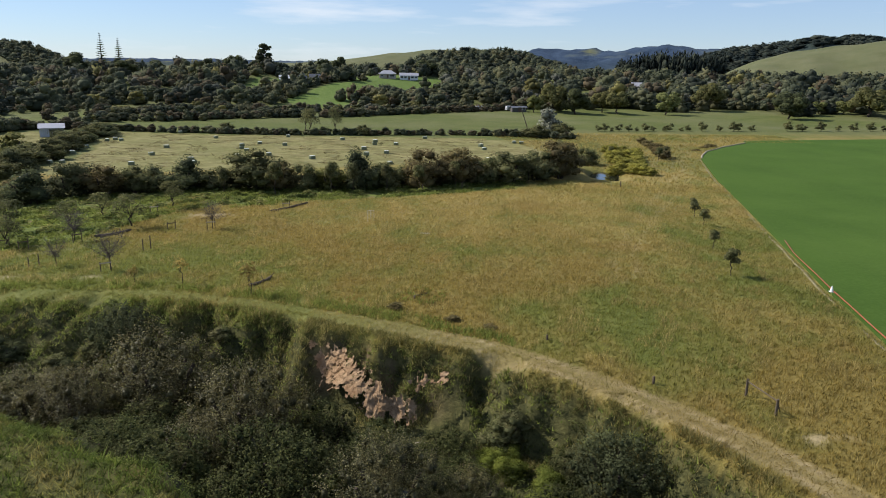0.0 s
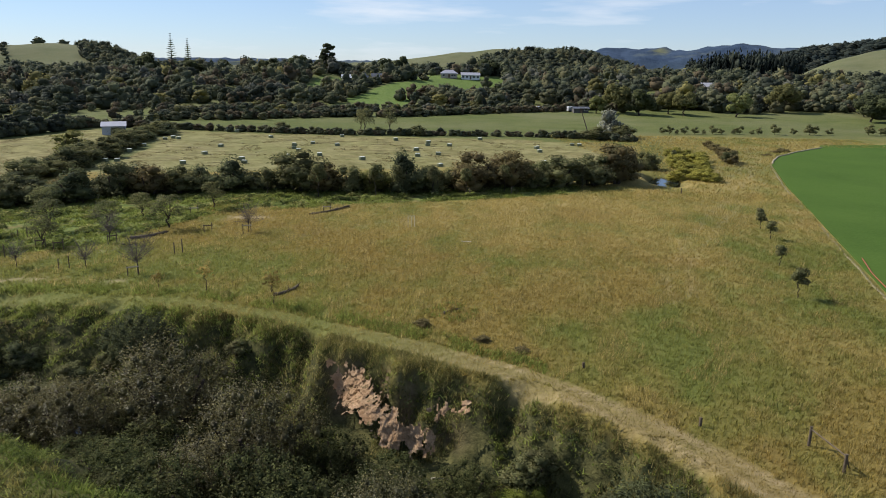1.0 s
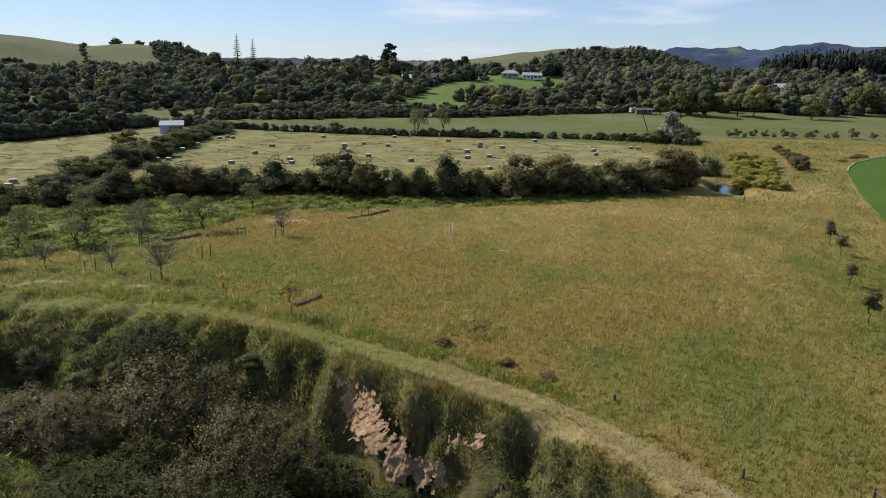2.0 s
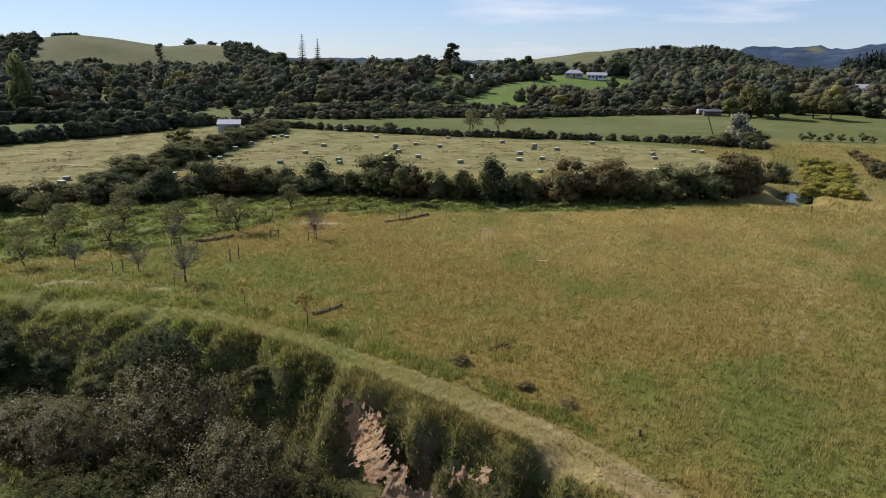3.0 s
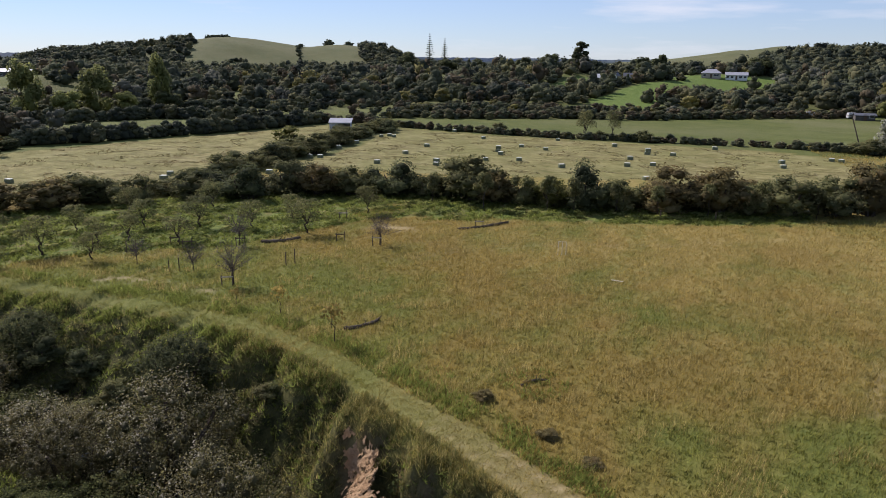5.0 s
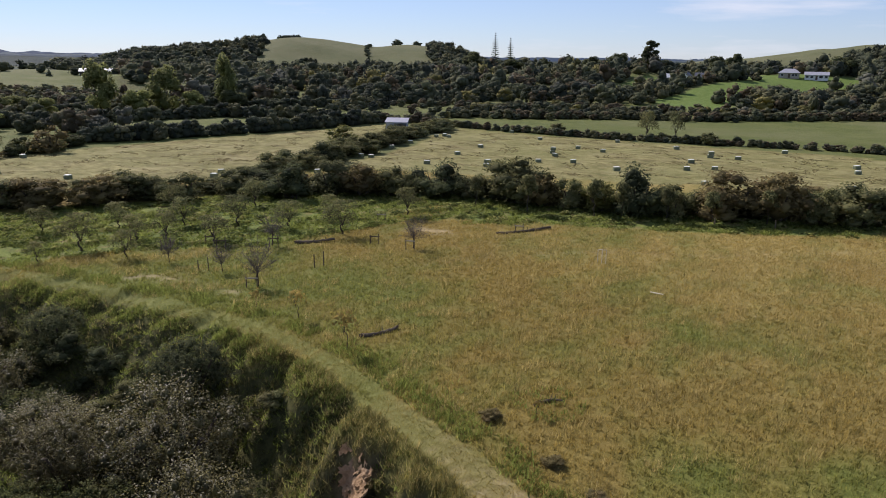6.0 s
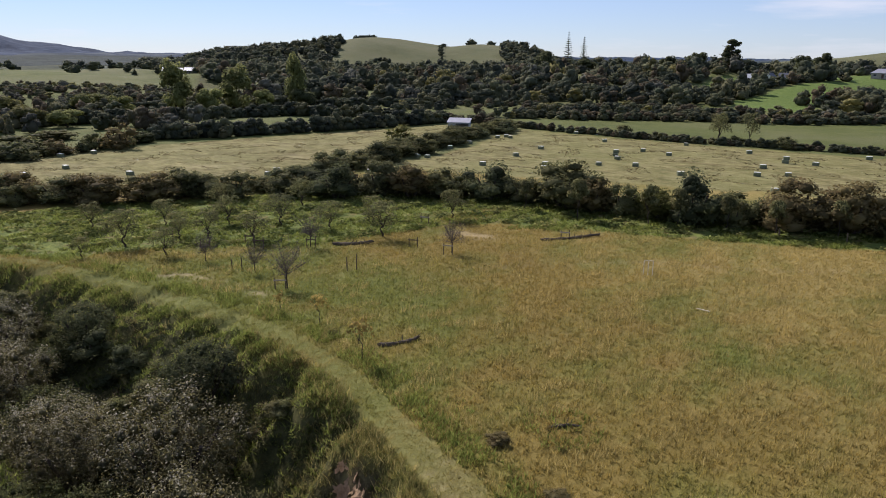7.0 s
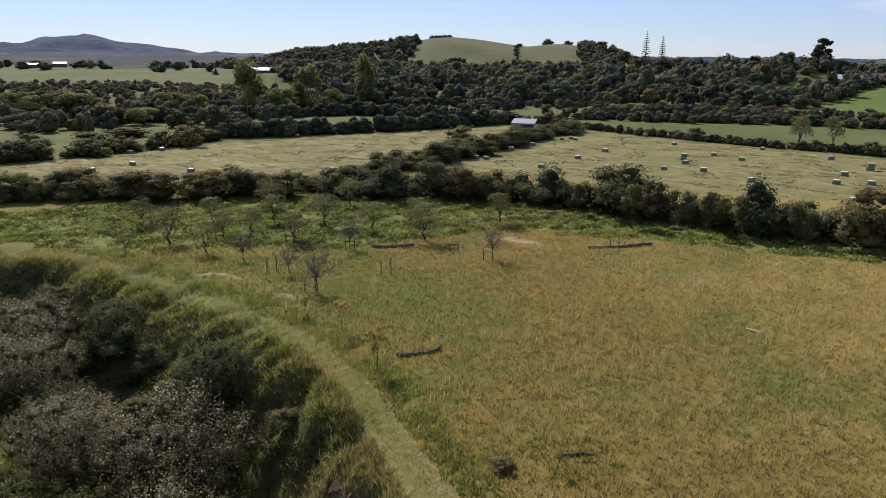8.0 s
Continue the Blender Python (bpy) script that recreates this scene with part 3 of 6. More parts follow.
def foliage(rs, lumps, n, size, spread=0.7, core=0.78, level=1, shell=(0.78, 1.08), tall=0.6):
    """Leaf clumps round lumps (x, y, z, radius, squash), with a ragged inner body. Returns vertices, normals, triangles, quads."""
    lumps = np.asarray(lumps, float)
    w = lumps[:, 3] ** 2
    which = rs.choice(len(lumps), n, p=w / w.sum())
    L = lumps[which]
    d = rs.normal(size=(n, 3))
    d /= np.linalg.norm(d, axis=1, keepdims=True)
    d[:, 2] = np.where(d[:, 2] < -0.55, -d[:, 2], d[:, 2])
    rad = L[:, 3] * rs.uniform(*shell, n)
    p = L[:, :3] + d * rad[:, None] * np.stack([np.ones(n), np.ones(n), L[:, 4]], 1)
    nor = d + spread * rs.normal(size=(n, 3))
    nor /= np.linalg.norm(nor, axis=1, keepdims=True)
    t = np.cross(nor, rs.normal(size=(n, 3)))
    t /= np.linalg.norm(t, axis=1, keepdims=True) + 1e-9
    s = np.cross(nor, t)
    k = size * rs.uniform(0.6, 1.4, n)[:, None]
    q = np.stack([p - t * k, p - s * k * tall + nor * k * 0.15, p + t * k, p + s * k * tall + nor * k * 0.15], 1).reshape(-1, 3)
    quads = np.arange(4 * n).reshape(-1, 4)
    V, T = [q], []
    heart = np.array([0, 0, lumps[:, 2].mean() * 0.7])
    away = p - heart
    away /= np.linalg.norm(away, axis=1, keepdims=True) + 1e-9
    soft = 0.7 * d + 0.5 * nor + 0.6 * away + 0.2 * rs.normal(size=(n, 3))
    N = [np.repeat(soft / np.linalg.norm(soft, axis=1, keepdims=True), 4, 0)]
    base = 4 * n
    if core:
        iv, it = ico(level)
        for x, y, z, r, sq in lumps:
            v = iv * (1 + 0.18 * rs.normal(size=(len(iv), 1))) * r * core * np.array([1, 1, sq]) + np.array([x, y, z])
            V.append(v)
            N.append(iv)
            T.append(it + base)
            base += len(v)
    return np.concatenate(V), np.concatenate(N), (np.concatenate(T) if T else np.zeros((0, 3), int)), quads


def round_lumps(rs, n, width, z0, z1, r, lean=0.0, squash=0.85):
    """Lumps of a broad crown between two heights."""
    out = []
    for i in range(n):
        u = (i + 0.5) / n
        z = z0 + (z1 - z0) * rs.beta(1.3, 1.3)
        k = 1 - abs((z - z0) / (z1 - z0) - 0.42) ** 1.6 * 1.3
        a, m = 2.4 * i, width * 0.5 * k * math.sqrt(rs.uniform(0.1, 1))
        out.append((m * math.cos(a) + lean * u, m * math.sin(a), z, r * rs.uniform(0.7, 1.2), squash * rs.uniform(0.9, 1.2)))
    return out


def branches(rs, height, r0, fork, limbs, reach, name="trunk"):
    """A tapered trunk with limbs."""
    bm = bmesh.new()
    p, r = Vector((0, 0, -0.15)), r0
    z, n = 0.0, 4
    for i in range(n):
        q = Vector((rs.uniform(-0.06, 0.06) * height, rs.uniform(-0.06, 0.06) * height, fork * (i + 1) / n))
        tube(bm, p, q, r, r * 0.85)
        p, r = q, r * 0.85
    for i in range(limbs):
        a = 2.4 * i + rs.uniform(-0.4, 0.4)
        m = p + Vector((math.cos(a) * reach * 0.45, math.sin(a) * reach * 0.45, (height - fork) * rs.uniform(0.3, 0.55)))
        e = p + Vector((math.cos(a) * reach, math.sin(a) * reach, (height - fork) * rs.uniform(0.6, 1.0)))
        s = Vector((p.x, p.y, p.z * rs.uniform(0.75, 1.0)))
        tube(bm, s, m, r * 0.6, r * 0.35, 5)
        tube(bm, m, e, r * 0.35, r * 0.1, 4)
    me = bpy.data.meshes.new(name)
    bm.to_mesh(me)
    bm.free()
    me.materials.append(BARK)
    return me


def make_shrub(name, seed, lumps, n, size, leaf, stem_r=0.06, stems=5, spread=0.7, core=0.78, level=1, shell=(0.68, 1.2)):
    """A shrub prototype about 1 m across and high: stems under a crown. Built far below the ground sheet's reach, then copied."""
    rs = np.random.RandomState(seed)
    root = new(name)
    v, nn, t, q = foliage(rs, lumps, n, size, spread, core, level, shell)
    sub("crown", mesh_from("crown", v, [t, q], leaf, True, nn), root)
    bm = bmesh.new()
    for i in range(stems):
        a = 2.4 * i
        tube(bm, (0.04 * math.cos(a), 0.04 * math.sin(a), -0.05), (0.25 * math.cos(a), 0.25 * math.sin(a), 0.55), stem_r * 0.5, stem_r * 0.2, 5)
    part("trunk", bm, BARK, root)
    return root


def put(proto, x, y, w, h, turn=0.0, sink=0.0, label="", category="", group=""):
    """A copy of a prototype of unit size, w wide and h high, standing on the land."""
    m = Matrix.LocRotScale((x, y, ground_at(x, y) - sink), Euler((0, 0, turn)), (w, w, h))
    return tagged(copy_thing(proto, m), label, category, group)


def drop_proto(ob):
    for o in list(ob.children_recursive) + [ob]:
        bpy.data.objects.remove(o)


def unit_lumps(rs, n, r=0.26, z0=0.12, z1=0.8):
    return round_lumps(rs, n, 0.78, z0, z1, r)


def plume_lumps(rs, n):
    """Upright feathery shoots fanning out from the root."""
    out = []
    for i in range(n):
        a, m = 2.4 * i + rs.uniform(-0.3, 0.3), math.sqrt((i + 0.5) / n)
        top = (1.0 - 0.42 * m * m) * rs.uniform(0.75, 1.05)
        for f in (0.45, 0.78):
            x = 0.46 * m * (0.45 + 0.6 * f)
            out.append((x * math.cos(a), x * math.sin(a), top * f, rs.uniform(0.055, 0.085) * (1.5 - 0.6 * f), 2.0))
    return out


def plume_set(name, leaf, seeds, shoots, n, size, core=0.32):
    return [make_shrub(name, s, plume_lumps(np.random.RandomState(s + 90), shoots), n, size, leaf, spread=1.0, core=core, level=1, shell=(0.3, 1.35)) for s in seeds]


def shrub_set(name, leaf, seeds, n, size, lumps=9, r=0.25, spread=0.7, core=0.66, level=1):
    return [make_shrub(name, s, [(0, 0, 0.3, 0.36, 0.9)] + unit_lumps(np.random.RandomState(s + 50), lumps, r, 0.06, 0.78), n, size, leaf, spread=spread, core=core, level=level) for s in seeds]


def hedge_along(protos, pts, step, w, h, jitter, label, group, seed, sink=0.2):
    """Shrubs along a line on the plan."""
    rs = np.random.RandomState(seed)
    k = 0.0
    for (x0, y0), (x1, y1) in zip(pts[:-1], pts[1:]):
        length = math.hypot(x1 - x0, y1 - y0)
        while k < length:
            f = k / length
            s = rs.uniform(0.7, 1.3)
            x, y = x0 + (x1 - x0) * f + rs.normal() * jitter, y0 + (y1 - y0) * f + rs.normal() * jitter
            p = protos[rs.randint(len(protos))]
            put(p, x, y, w * s * rs.uniform(0.85, 1.2), h * s, rs.uniform(0, 6.28), sink, label, "shrub", group)
            k += step * rs.uniform(0.7, 1.3)
        k -= length


DARK = shrub_set("shrub", LEAF_DARK, (1, 2), 700, 0.046, 12, 0.22)
OLIVE = shrub_set("shrub", LEAF_OLIVE, (3, 4, 5), 700, 0.042, 14, 0.19, 0.8)
BROWN = shrub_set("shrub", LEAF_BROWN, (6, 7), 700, 0.042, 15, 0.18, 0.9)
LIGHT = shrub_set("shrub", LEAF_LIGHT, (8,), 700, 0.045, 13, 0.2, 0.9)
FINE_DARK = shrub_set("shrub", LEAF_DARK, (31, 32), 2500, 0.024, 16, 0.20, 0.8)
FINE_OLIVE = shrub_set("shrub", LEAF_OLIVE, (33, 34, 35), 2500, 0.023, 20, 0.165, 0.9)
FINE_BROWN = shrub_set("shrub", LEAF_BROWN, (36, 37), 2500, 0.022, 22, 0.155, 1.0)
FINE_LIGHT = shrub_set("shrub", LEAF_LIGHT, (38,), 2500, 0.023, 20, 0.16, 1.0)
PALE = shrub_set("shrub", LEAF_PALE, (9,), 1000, 0.048, 10, 0.23)
REED = shrub_set("shrub", LEAF_REED, (10,), 1500, 0.035, 16, 0.15, 1.0)
SILVER = plume_set("shrub", LEAF_SILVER, (11, 12, 13), 40, 21000, 0.0068)
THICKET = plume_set("shrub", LEAF_THICKET, (14, 15), 40, 9500, 0.0115)

# the hedge beyond the meadow: x, y, width, height, kind
MID = [
    (-60, 98, 8, 4.5, 1), (-53, 101, 8, 5, 0), (-49.5, 106, 8, 5.5, 1), (-45, 107.5, 8, 5.2, 2), (-41, 110, 7.5, 4.6, 1), (-35, 112.5, 7.2, 5.2, 0),
    (-30, 113.5, 6, 4, 1), (-24.3, 114.5, 11, 6.6, 1), (-20, 114, 7, 4.8, 2), (-16, 114.5, 6, 4.8, 1), (-12, 114.3, 6.8, 4.4, 3), (-7.4, 114.5, 7.4, 6.4, 0),
    (-3, 116, 5, 4, 1), (3, 118.5, 10, 6.6, 2), (9, 120, 9, 6.4, 2), (13, 121, 6, 4.6, 1), (17.5, 123, 10, 5.6, 1),
]
KINDS = (FINE_DARK, FINE_OLIVE, FINE_BROWN, FINE_LIGHT)
HEDGE_LABELS = ("dense dark evergreen shrub in the hedge", "olive-green leafy shrub in the hedge", "browning autumn shrub in the hedge", "pale green leafy shrub in the hedge")
_r = np.random.RandomState(31)
for _i, (_x, _y, _w_, _h, _k) in enumerate(MID):
    put(KINDS[_k][_i % len(KINDS[_k])], _x, _y, _w_, _h * 1.08, _r.uniform(0, 6.28), 0.2, HEDGE_LABELS[_k], "shrub", "hedge beyond the meadow")
for _x, _y, _w_, _h, _k in [(23, 125, 9, 5.8, 1), (27.5, 127.5, 9.5, 7.4, 2), (29.6, 131.5, 6.5, 6.4, 2), (30.6, 139, 6.5, 6, 1), (26, 132, 9, 5, 0), (37, 145, 6, 4, 1)]:
    put(KINDS[_k][0], _x, _y, _w_, _h * 1.08, _r.uniform(0, 6.28), 0.2, HEDGE_LABELS[_k], "shrub", "hedge beyond the meadow")
hedge_along(FINE_OLIVE + FINE_BROWN, [(-104, 50), (-84, 71), (-76, 81), (-66, 92)], 2.0, 6.5, 3.9, 1.0, HEDGE_LABELS[1], "hedge beyond the meadow", 41)
hedge_along(FINE_BROWN + FINE_OLIVE + FINE_DARK, [(-66, 97), (-40, 114), (-5, 119), (20, 128)], 3.0, 6.0, 3.6, 0.9, HEDGE_LABELS[2], "hedge beyond the meadow", 42)
# hedge between the two hay fields
hedge_along(FINE_OLIVE + FINE_DARK, [(-70, 110), (-71, 133), (-75, 160), (-81, 182), (-82, 202)], 2.4, 6.5, 3.4, 1.2, "olive-green shrub in a field hedge", "hedge between hay fields", 43)
put(LIGHT[0], -80.8, 150.6, 8, 5.6, 0, 0.2, "rounded olive tree standing in the hedge", "tree")
# hedges round the fields
hedge_along(OLIVE + BROWN + DARK, [(-128, 60), (-126, 90), (-126, 107), (-130, 124)], 3.0, 5.5, 3.4, 0.8, "dark shrub in a field hedge", "hedge beyond the left hay field", 44)
for _x, _y, _w_, _h in [(-23, 203, 5, 2.5), (-12, 201, 5, 3.5), (-50, 203, 5, 3.5), (36, 200, 9, 4), (44, 204, 8, 4.5)]:
    put(FINE_OLIVE[1], _x, _y, _w_, _h, _x, 0.2, "scrubby shrub along the field edge", "shrub", "hedge behind the bales")
FIELD_TREES = [(-27, 204, 6, 7.5), (-20, 203, 5, 8), (-30, 216, 5, 6)]
put(PALE[0], 41, 208, 7.2, 7.6, 0.4, 0.2, "silvery white-leaved round tree beside the paddock", "tree")


# ---- woods ----
def far_tree(seed, kind):
    rs = np.random.RandomState(seed)
    if kind == "round":
        return foliage(rs, [(0, 0, 0.36, 0.36, 0.95)] + unit_lumps(rs, 8, 0.19, 0.2, 0.82), 150, 0.046, 0.7, 0.88, 1, (0.80, 1.18))
    if kind == "tall":
        return foliage(rs, round_lumps(rs, 8, 0.4, 0.2, 0.92, 0.14, squash=1.5), 150, 0.044, 0.6, 0.84, 1, (0.8, 1.25))
    if kind == "small":
        return foliage(rs, [(0, 0, 0.4, 0.40, 0.95)] + unit_lumps(rs, 3, 0.24, 0.3, 0.8), 48, 0.075, 0.7, 0.9, 1, (0.82, 1.2))
    if kind == "spire":
        return foliage(rs, [(0, 0, 0.12 + 0.2 * i, 0.25 * (1 - 0.2 * i), 1.1) for i in range(5)], 56, 0.07, 0.6, 0.85, 1)
    if kind == "leafy":
        return foliage(rs, [(0, 0, 0.15, 0.44, 1.1)] + unit_lumps(rs, 5, 0.2, 0.1, 0.65), 84, 0.058, 1.0, 0.0, 1, (0.55, 1.15))
    if kind == "tuft":
        return foliage(rs, [(0, 0, 0.15, 0.46, 1.1)] + unit_lumps(rs, 3, 0.24, 0.1, 0.6), 34, 0.12, 0.9, 0.0, 1, (0.6, 1.1))
    return foliage(rs, [(0, 0, 0.1 + 0.13 * i, 0.24 * (1 - 0.14 * i), 0.9) for i in range(6)], 100, 0.055, 0.6, 0.85, 1)


FAR_TREES = {"full": [far_tree(s_, k) for s_, k in ((1, "round"), (2, "round"), (3, "round"), (4, "round"), (5, "tall"), (6, "cone"))],
             "small": [far_tree(s_, k) for s_, k in ((11, "small"), (12, "small"), (13, "small"), (14, "small"), (15, "spire"), (16, "spire"))],
             "leafy": [far_tree(s_, "leafy") for s_ in range(31, 37)],
             "tuft": [far_tree(s_, "tuft") for s_ in range(21, 27)]}
# leaf colours of the trees in a mass
DEEP, DARKGREEN, MIDGREEN, OLIVEGREEN = (0.056, 0.066, 0.050), (0.082, 0.094, 0.062), (0.108, 0.118, 0.070), (0.132, 0.132, 0.076)
BROWNISH, GREYISH, YELLOWISH, NEEDLE = (0.118, 0.098, 0.064), (0.122, 0.126, 0.102), (0.180, 0.168, 0.068), (0.022, 0.030, 0.026)
T_MIX = (DEEP, DARKGREEN, DARKGREEN, MIDGREEN, MIDGREEN, OLIVEGREEN, OLIVEGREEN, BROWNISH, DARKGREEN, MIDGREEN, GREYISH, BROWNISH, YELLOWISH, DEEP, OLIVEGREEN, DARKGREEN)
T_DARK = (DEEP, DARKGREEN, DARKGREEN, DARKGREEN, MIDGREEN, OLIVEGREEN)
T_OLIVE = (DARKGREEN, MIDGREEN, OLIVEGREEN, OLIVEGREEN, BROWNISH, BROWNISH)
T_PARK = (MIDGREEN, OLIVEGREEN, (0.150, 0.146, 0.090), GREYISH, BROWNISH, (0.150, 0.125, 0.085), MIDGREEN, YELLOWISH)
# cooler tones for the distant hill forest, haze put into the leaf colour
T_FAR_HAZE = ((0.040, 0.052, 0.046), (0.056, 0.068, 0.056), (0.070, 0.080, 0.064), (0.045, 0.060, 0.056))
T_PINE = (NEEDLE, NEEDLE, DEEP)
T_BANK = ((0.105, 0.130, 0.042), (0.150, 0.170, 0.056), (0.070, 0.086, 0.032), (0.150, 0.140, 0.060), (0.045, 0.055, 0.024), (0.060, 0.052, 0.030))
T_WEED = ((0.160, 0.190, 0.052), (0.205, 0.228, 0.068), (0.120, 0.150, 0.044), (0.230, 0.228, 0.082), (0.090, 0.112, 0.036))


def woods(name, xy, size, tall, tones, seed, label, kinds=(0.3, 0.25, 0.2, 0.13, 0.1, 0.02), make="full", category="trees"):
    """Many trees on the land as one mass, each in one of the tones."""
    rs = np.random.RandomState(seed)
    V, N, T, Q, C, base = [], [], [], [], [], 0
    z = land(xy[:, 0], xy[:, 1])
    for (x, y), g, s, h in zip(xy, z, size, tall):
        v, nn, t, q = FAR_TREES[make][rs.choice(6, p=kinds)]
        a = rs.uniform(0, 6.28)
        c, n = math.cos(a), math.sin(a)
        w, m = np.empty_like(v), np.empty_like(v)
        w[:, 0], w[:, 1], w[:, 2] = x + s * (c * v[:, 0] - n * v[:, 1]), y + s * (n * v[:, 0] + c * v[:, 1]), g - 0.1 * h + h * v[:, 2]
        m[:, 0], m[:, 1], m[:, 2] = c * nn[:, 0] - n * nn[:, 1], n * nn[:, 0] + c * nn[:, 1], nn[:, 2]
        V.append(w), N.append(m), T.append(t + base), Q.append(q + base)
        C.append(np.tile(np.append(np.array(tones[rs.randint(len(tones))]) * rs.uniform(0.8, 1.25), 1.0), (len(v), 1)))
        base += len(v)
    me = mesh_from(name, np.concatenate(V), [np.concatenate(T), np.concatenate(Q)], WOODS, True, np.concatenate(N))
    me.attributes.new("tree_tone", "FLOAT_COLOR", "POINT").data.foreach_set("color", np.concatenate(C).astype(np.float32).ravel())
    return tagged(new(name, me), label, category, kind="stuff")


def hedge_mass(name, pts, step, w, h, jitter, tones, seed, label, make="full"):
    """A far hedge as one mass of shrubs."""
    rs = np.random.RandomState(seed)
    xy = []
    for (x0, y0), (x1, y1) in zip(pts[:-1], pts[1:]):
        n = max(1, int(math.hypot(x1 - x0, y1 - y0) / step))
        xy += [(x0 + (x1 - x0) * (k + rs.uniform()) / n + rs.normal() * jitter, y0 + (y1 - y0) * (k + rs.uniform()) / n + rs.normal() * jitter) for k in range(n)]
    s = rs.uniform(0.7, 1.3, len(xy))
    return woods(name, np.array(xy), w * s, h * s * rs.uniform(0.85, 1.15, len(xy)), tones, seed, label, (0.3, 0.3, 0.2, 0.2, 0.0, 0.0), make)


def scatter(seed, n, r0, r1, b0, b1, keep=None):
    """Points on the plan between two ranges and bearings, thinned by keep(x, y, r, b)."""
    rs = np.random.RandomState(seed)
    r = np.sqrt(rs.uniform(r0 * r0, r1 * r1, n))
    b = rs.uniform(b0, b1, n)
    x, y = HUB[0] - r * np.sin(np.radians(b)), HUB[1] + r * np.cos(np.radians(b))
    ok = np.ones(n, bool) if keep is None else keep(x, y, r, b)
    return np.stack([x, y], 1)[ok], rs


def hillside(x, y, r, b):
    open_ = inside(x, y, GREEN_SLOPE) | inside(x, y, LAWN)
    glade = ripple(x, y, 75) > 0.5
    edge = 312 + 8 * np.sin(b * 0.7) - 25 * smooth(15, 40, b) + 20 * smooth(-12, -25, b)
    return ~open_ & ~glade & (r > edge) & ~((b > 46) & (r < 400) & (ripple(x, y, 60) > -0.7))


def sizes(rs, n, lo, hi):
    """Many small trees, few large ones."""
    return lo + (hi - lo) * rs.beta(1.3, 2.6, n)


_xy, _rs = scatter(61, 960, 285, 380, -40, 50, hillside)
_s = sizes(_rs, len(_xy), 4.5, 15)
woods("hillside_woods", _xy, _s, _s * _rs.uniform(0.6, 1.05, len(_xy)), T_MIX, 62, "dark mixed native woods on the hillside")
_xy, _rs = scatter(60, 1250, 380, 480, -40, 50, hillside)
_s = sizes(_rs, len(_xy), 5, 15)
woods("upper_hillside_woods", _xy, _s, _s * _rs.uniform(0.6, 1.05, len(_xy)), T_MIX, 59, "dark mixed native woods higher on the hillside", make="small")
_xy, _rs = scatter(63, 620, 470, 600, -40, 52, lambda x, y, r, b: (ripple(x, y, 60) > -0.9) & ~inside(x, y, LAWN))
_s = sizes(_rs, len(_xy), 7, 16)
woods("ridge_woods", _xy, _s, _s * _rs.uniform(0.55, 0.9, len(_xy)), T_DARK, 64, "dark tall trees along the ridge", make="small")
hedge_mass("far_field_hedge", [(-134, 127), (-127, 139), (-121, 155), (-114, 173), (-110, 190), (-108, 206)], 0.75, 4.4, 3.9, 0.7, T_DARK, 44, "dark dense hedge beyond the left hay field")
hedge_mass("middle_field_hedge", [(-190, 110), (-183, 132), (-177, 151), (-171, 164), (-165, 181), (-160, 195), (-142, 203), (-128, 212)], 0.8, 4.6, 4.0, 0.9, T_DARK, 45, "dark dense hedge beyond the grass strip")
hedge_mass("upper_field_hedge", [(-230, 150), (-205, 190), (-190, 215), (-165, 245), (-150, 262)], 1.0, 4.8, 3.8, 1.5, T_DARK, 52, "dark field hedge below the terrace")
hedge_mass("field_edge_scrub", [(-82, 207), (-66, 204), (-49, 201), (-34, 200), (-19, 201), (-3, 202), (12, 204), (24, 203), (36, 200), (46, 196)], 0.8, 2.6, 1.9, 0.6, T_OLIVE, 46, "low scrub along the edge of the hay field")
hedge_mass("paddock_hedge", [(-100, 236), (-70, 246), (-56, 258), (-24, 268), (-4, 283), (18, 300), (42, 312)], 0.9, 4.2, 3.0, 2.0, T_OLIVE, 47, "dark hedge along the far paddock")
hedge_mass("paddock_scrub", [(-105, 262), (-60, 285), (-10, 300), (30, 312)], 1.0, 4.4, 3.4, 3.0, T_MIX, 53, "olive scrub behind the far paddock")
hedge_mass("valley_hedge", [(48, 318), (100, 338), (150, 333), (210, 322), (260, 300)], 1.0, 6, 4.6, 4.0, T_OLIVE, 54, "dark hedge behind the pasture trees")


def bare_flank(x, y, r, b):
    """The open grass of the green hill."""
    return (b > 28.7) & (b < 41.5 - 0.008 * (r - 700)) & (r > 655 + 14 * ripple(x, y, 60)) & (r < 852)


_xy, _rs = scatter(67, 1150, 590, 870, 22, 55, lambda x, y, r, b: ~bare_flank(x, y, r, b) & ~((b > 31.5) & (b < 41.5) & (r > 820)))
woods("hill_woods", _xy, _rs.uniform(9, 16, len(_xy)), _rs.uniform(7, 10, len(_xy)), T_DARK, 68, "dark woods round the grassy hill", make="small")
_xy = np.array([(HUB[0] - r_ * math.sin(radians(b_)), HUB[1] + r_ * math.cos(radians(b_))) for b_, r_ in [(38.5 + 0.17 * k, 838 + 6 * math.sin(k * 2.1)) for k in range(10)] + [(33.3 - 0.1 * math.sin(k), 700 + 16 * k) for k in range(9)] + [(37.2 + 0.35 * k, 706 + 7 * math.sin(k)) for k in range(5)]])
woods("hilltop_scrub", _xy, np.full(len(_xy), 8.0), np.full(len(_xy), 4.4), T_DARK, 87, "dark scrub on the crest and folds of the green hill", make="small")
_xy, _rs = scatter(69, 330, 640, 740, -23.6, -15.8, lambda x, y, r, b: (b < -17) | (r < 700))
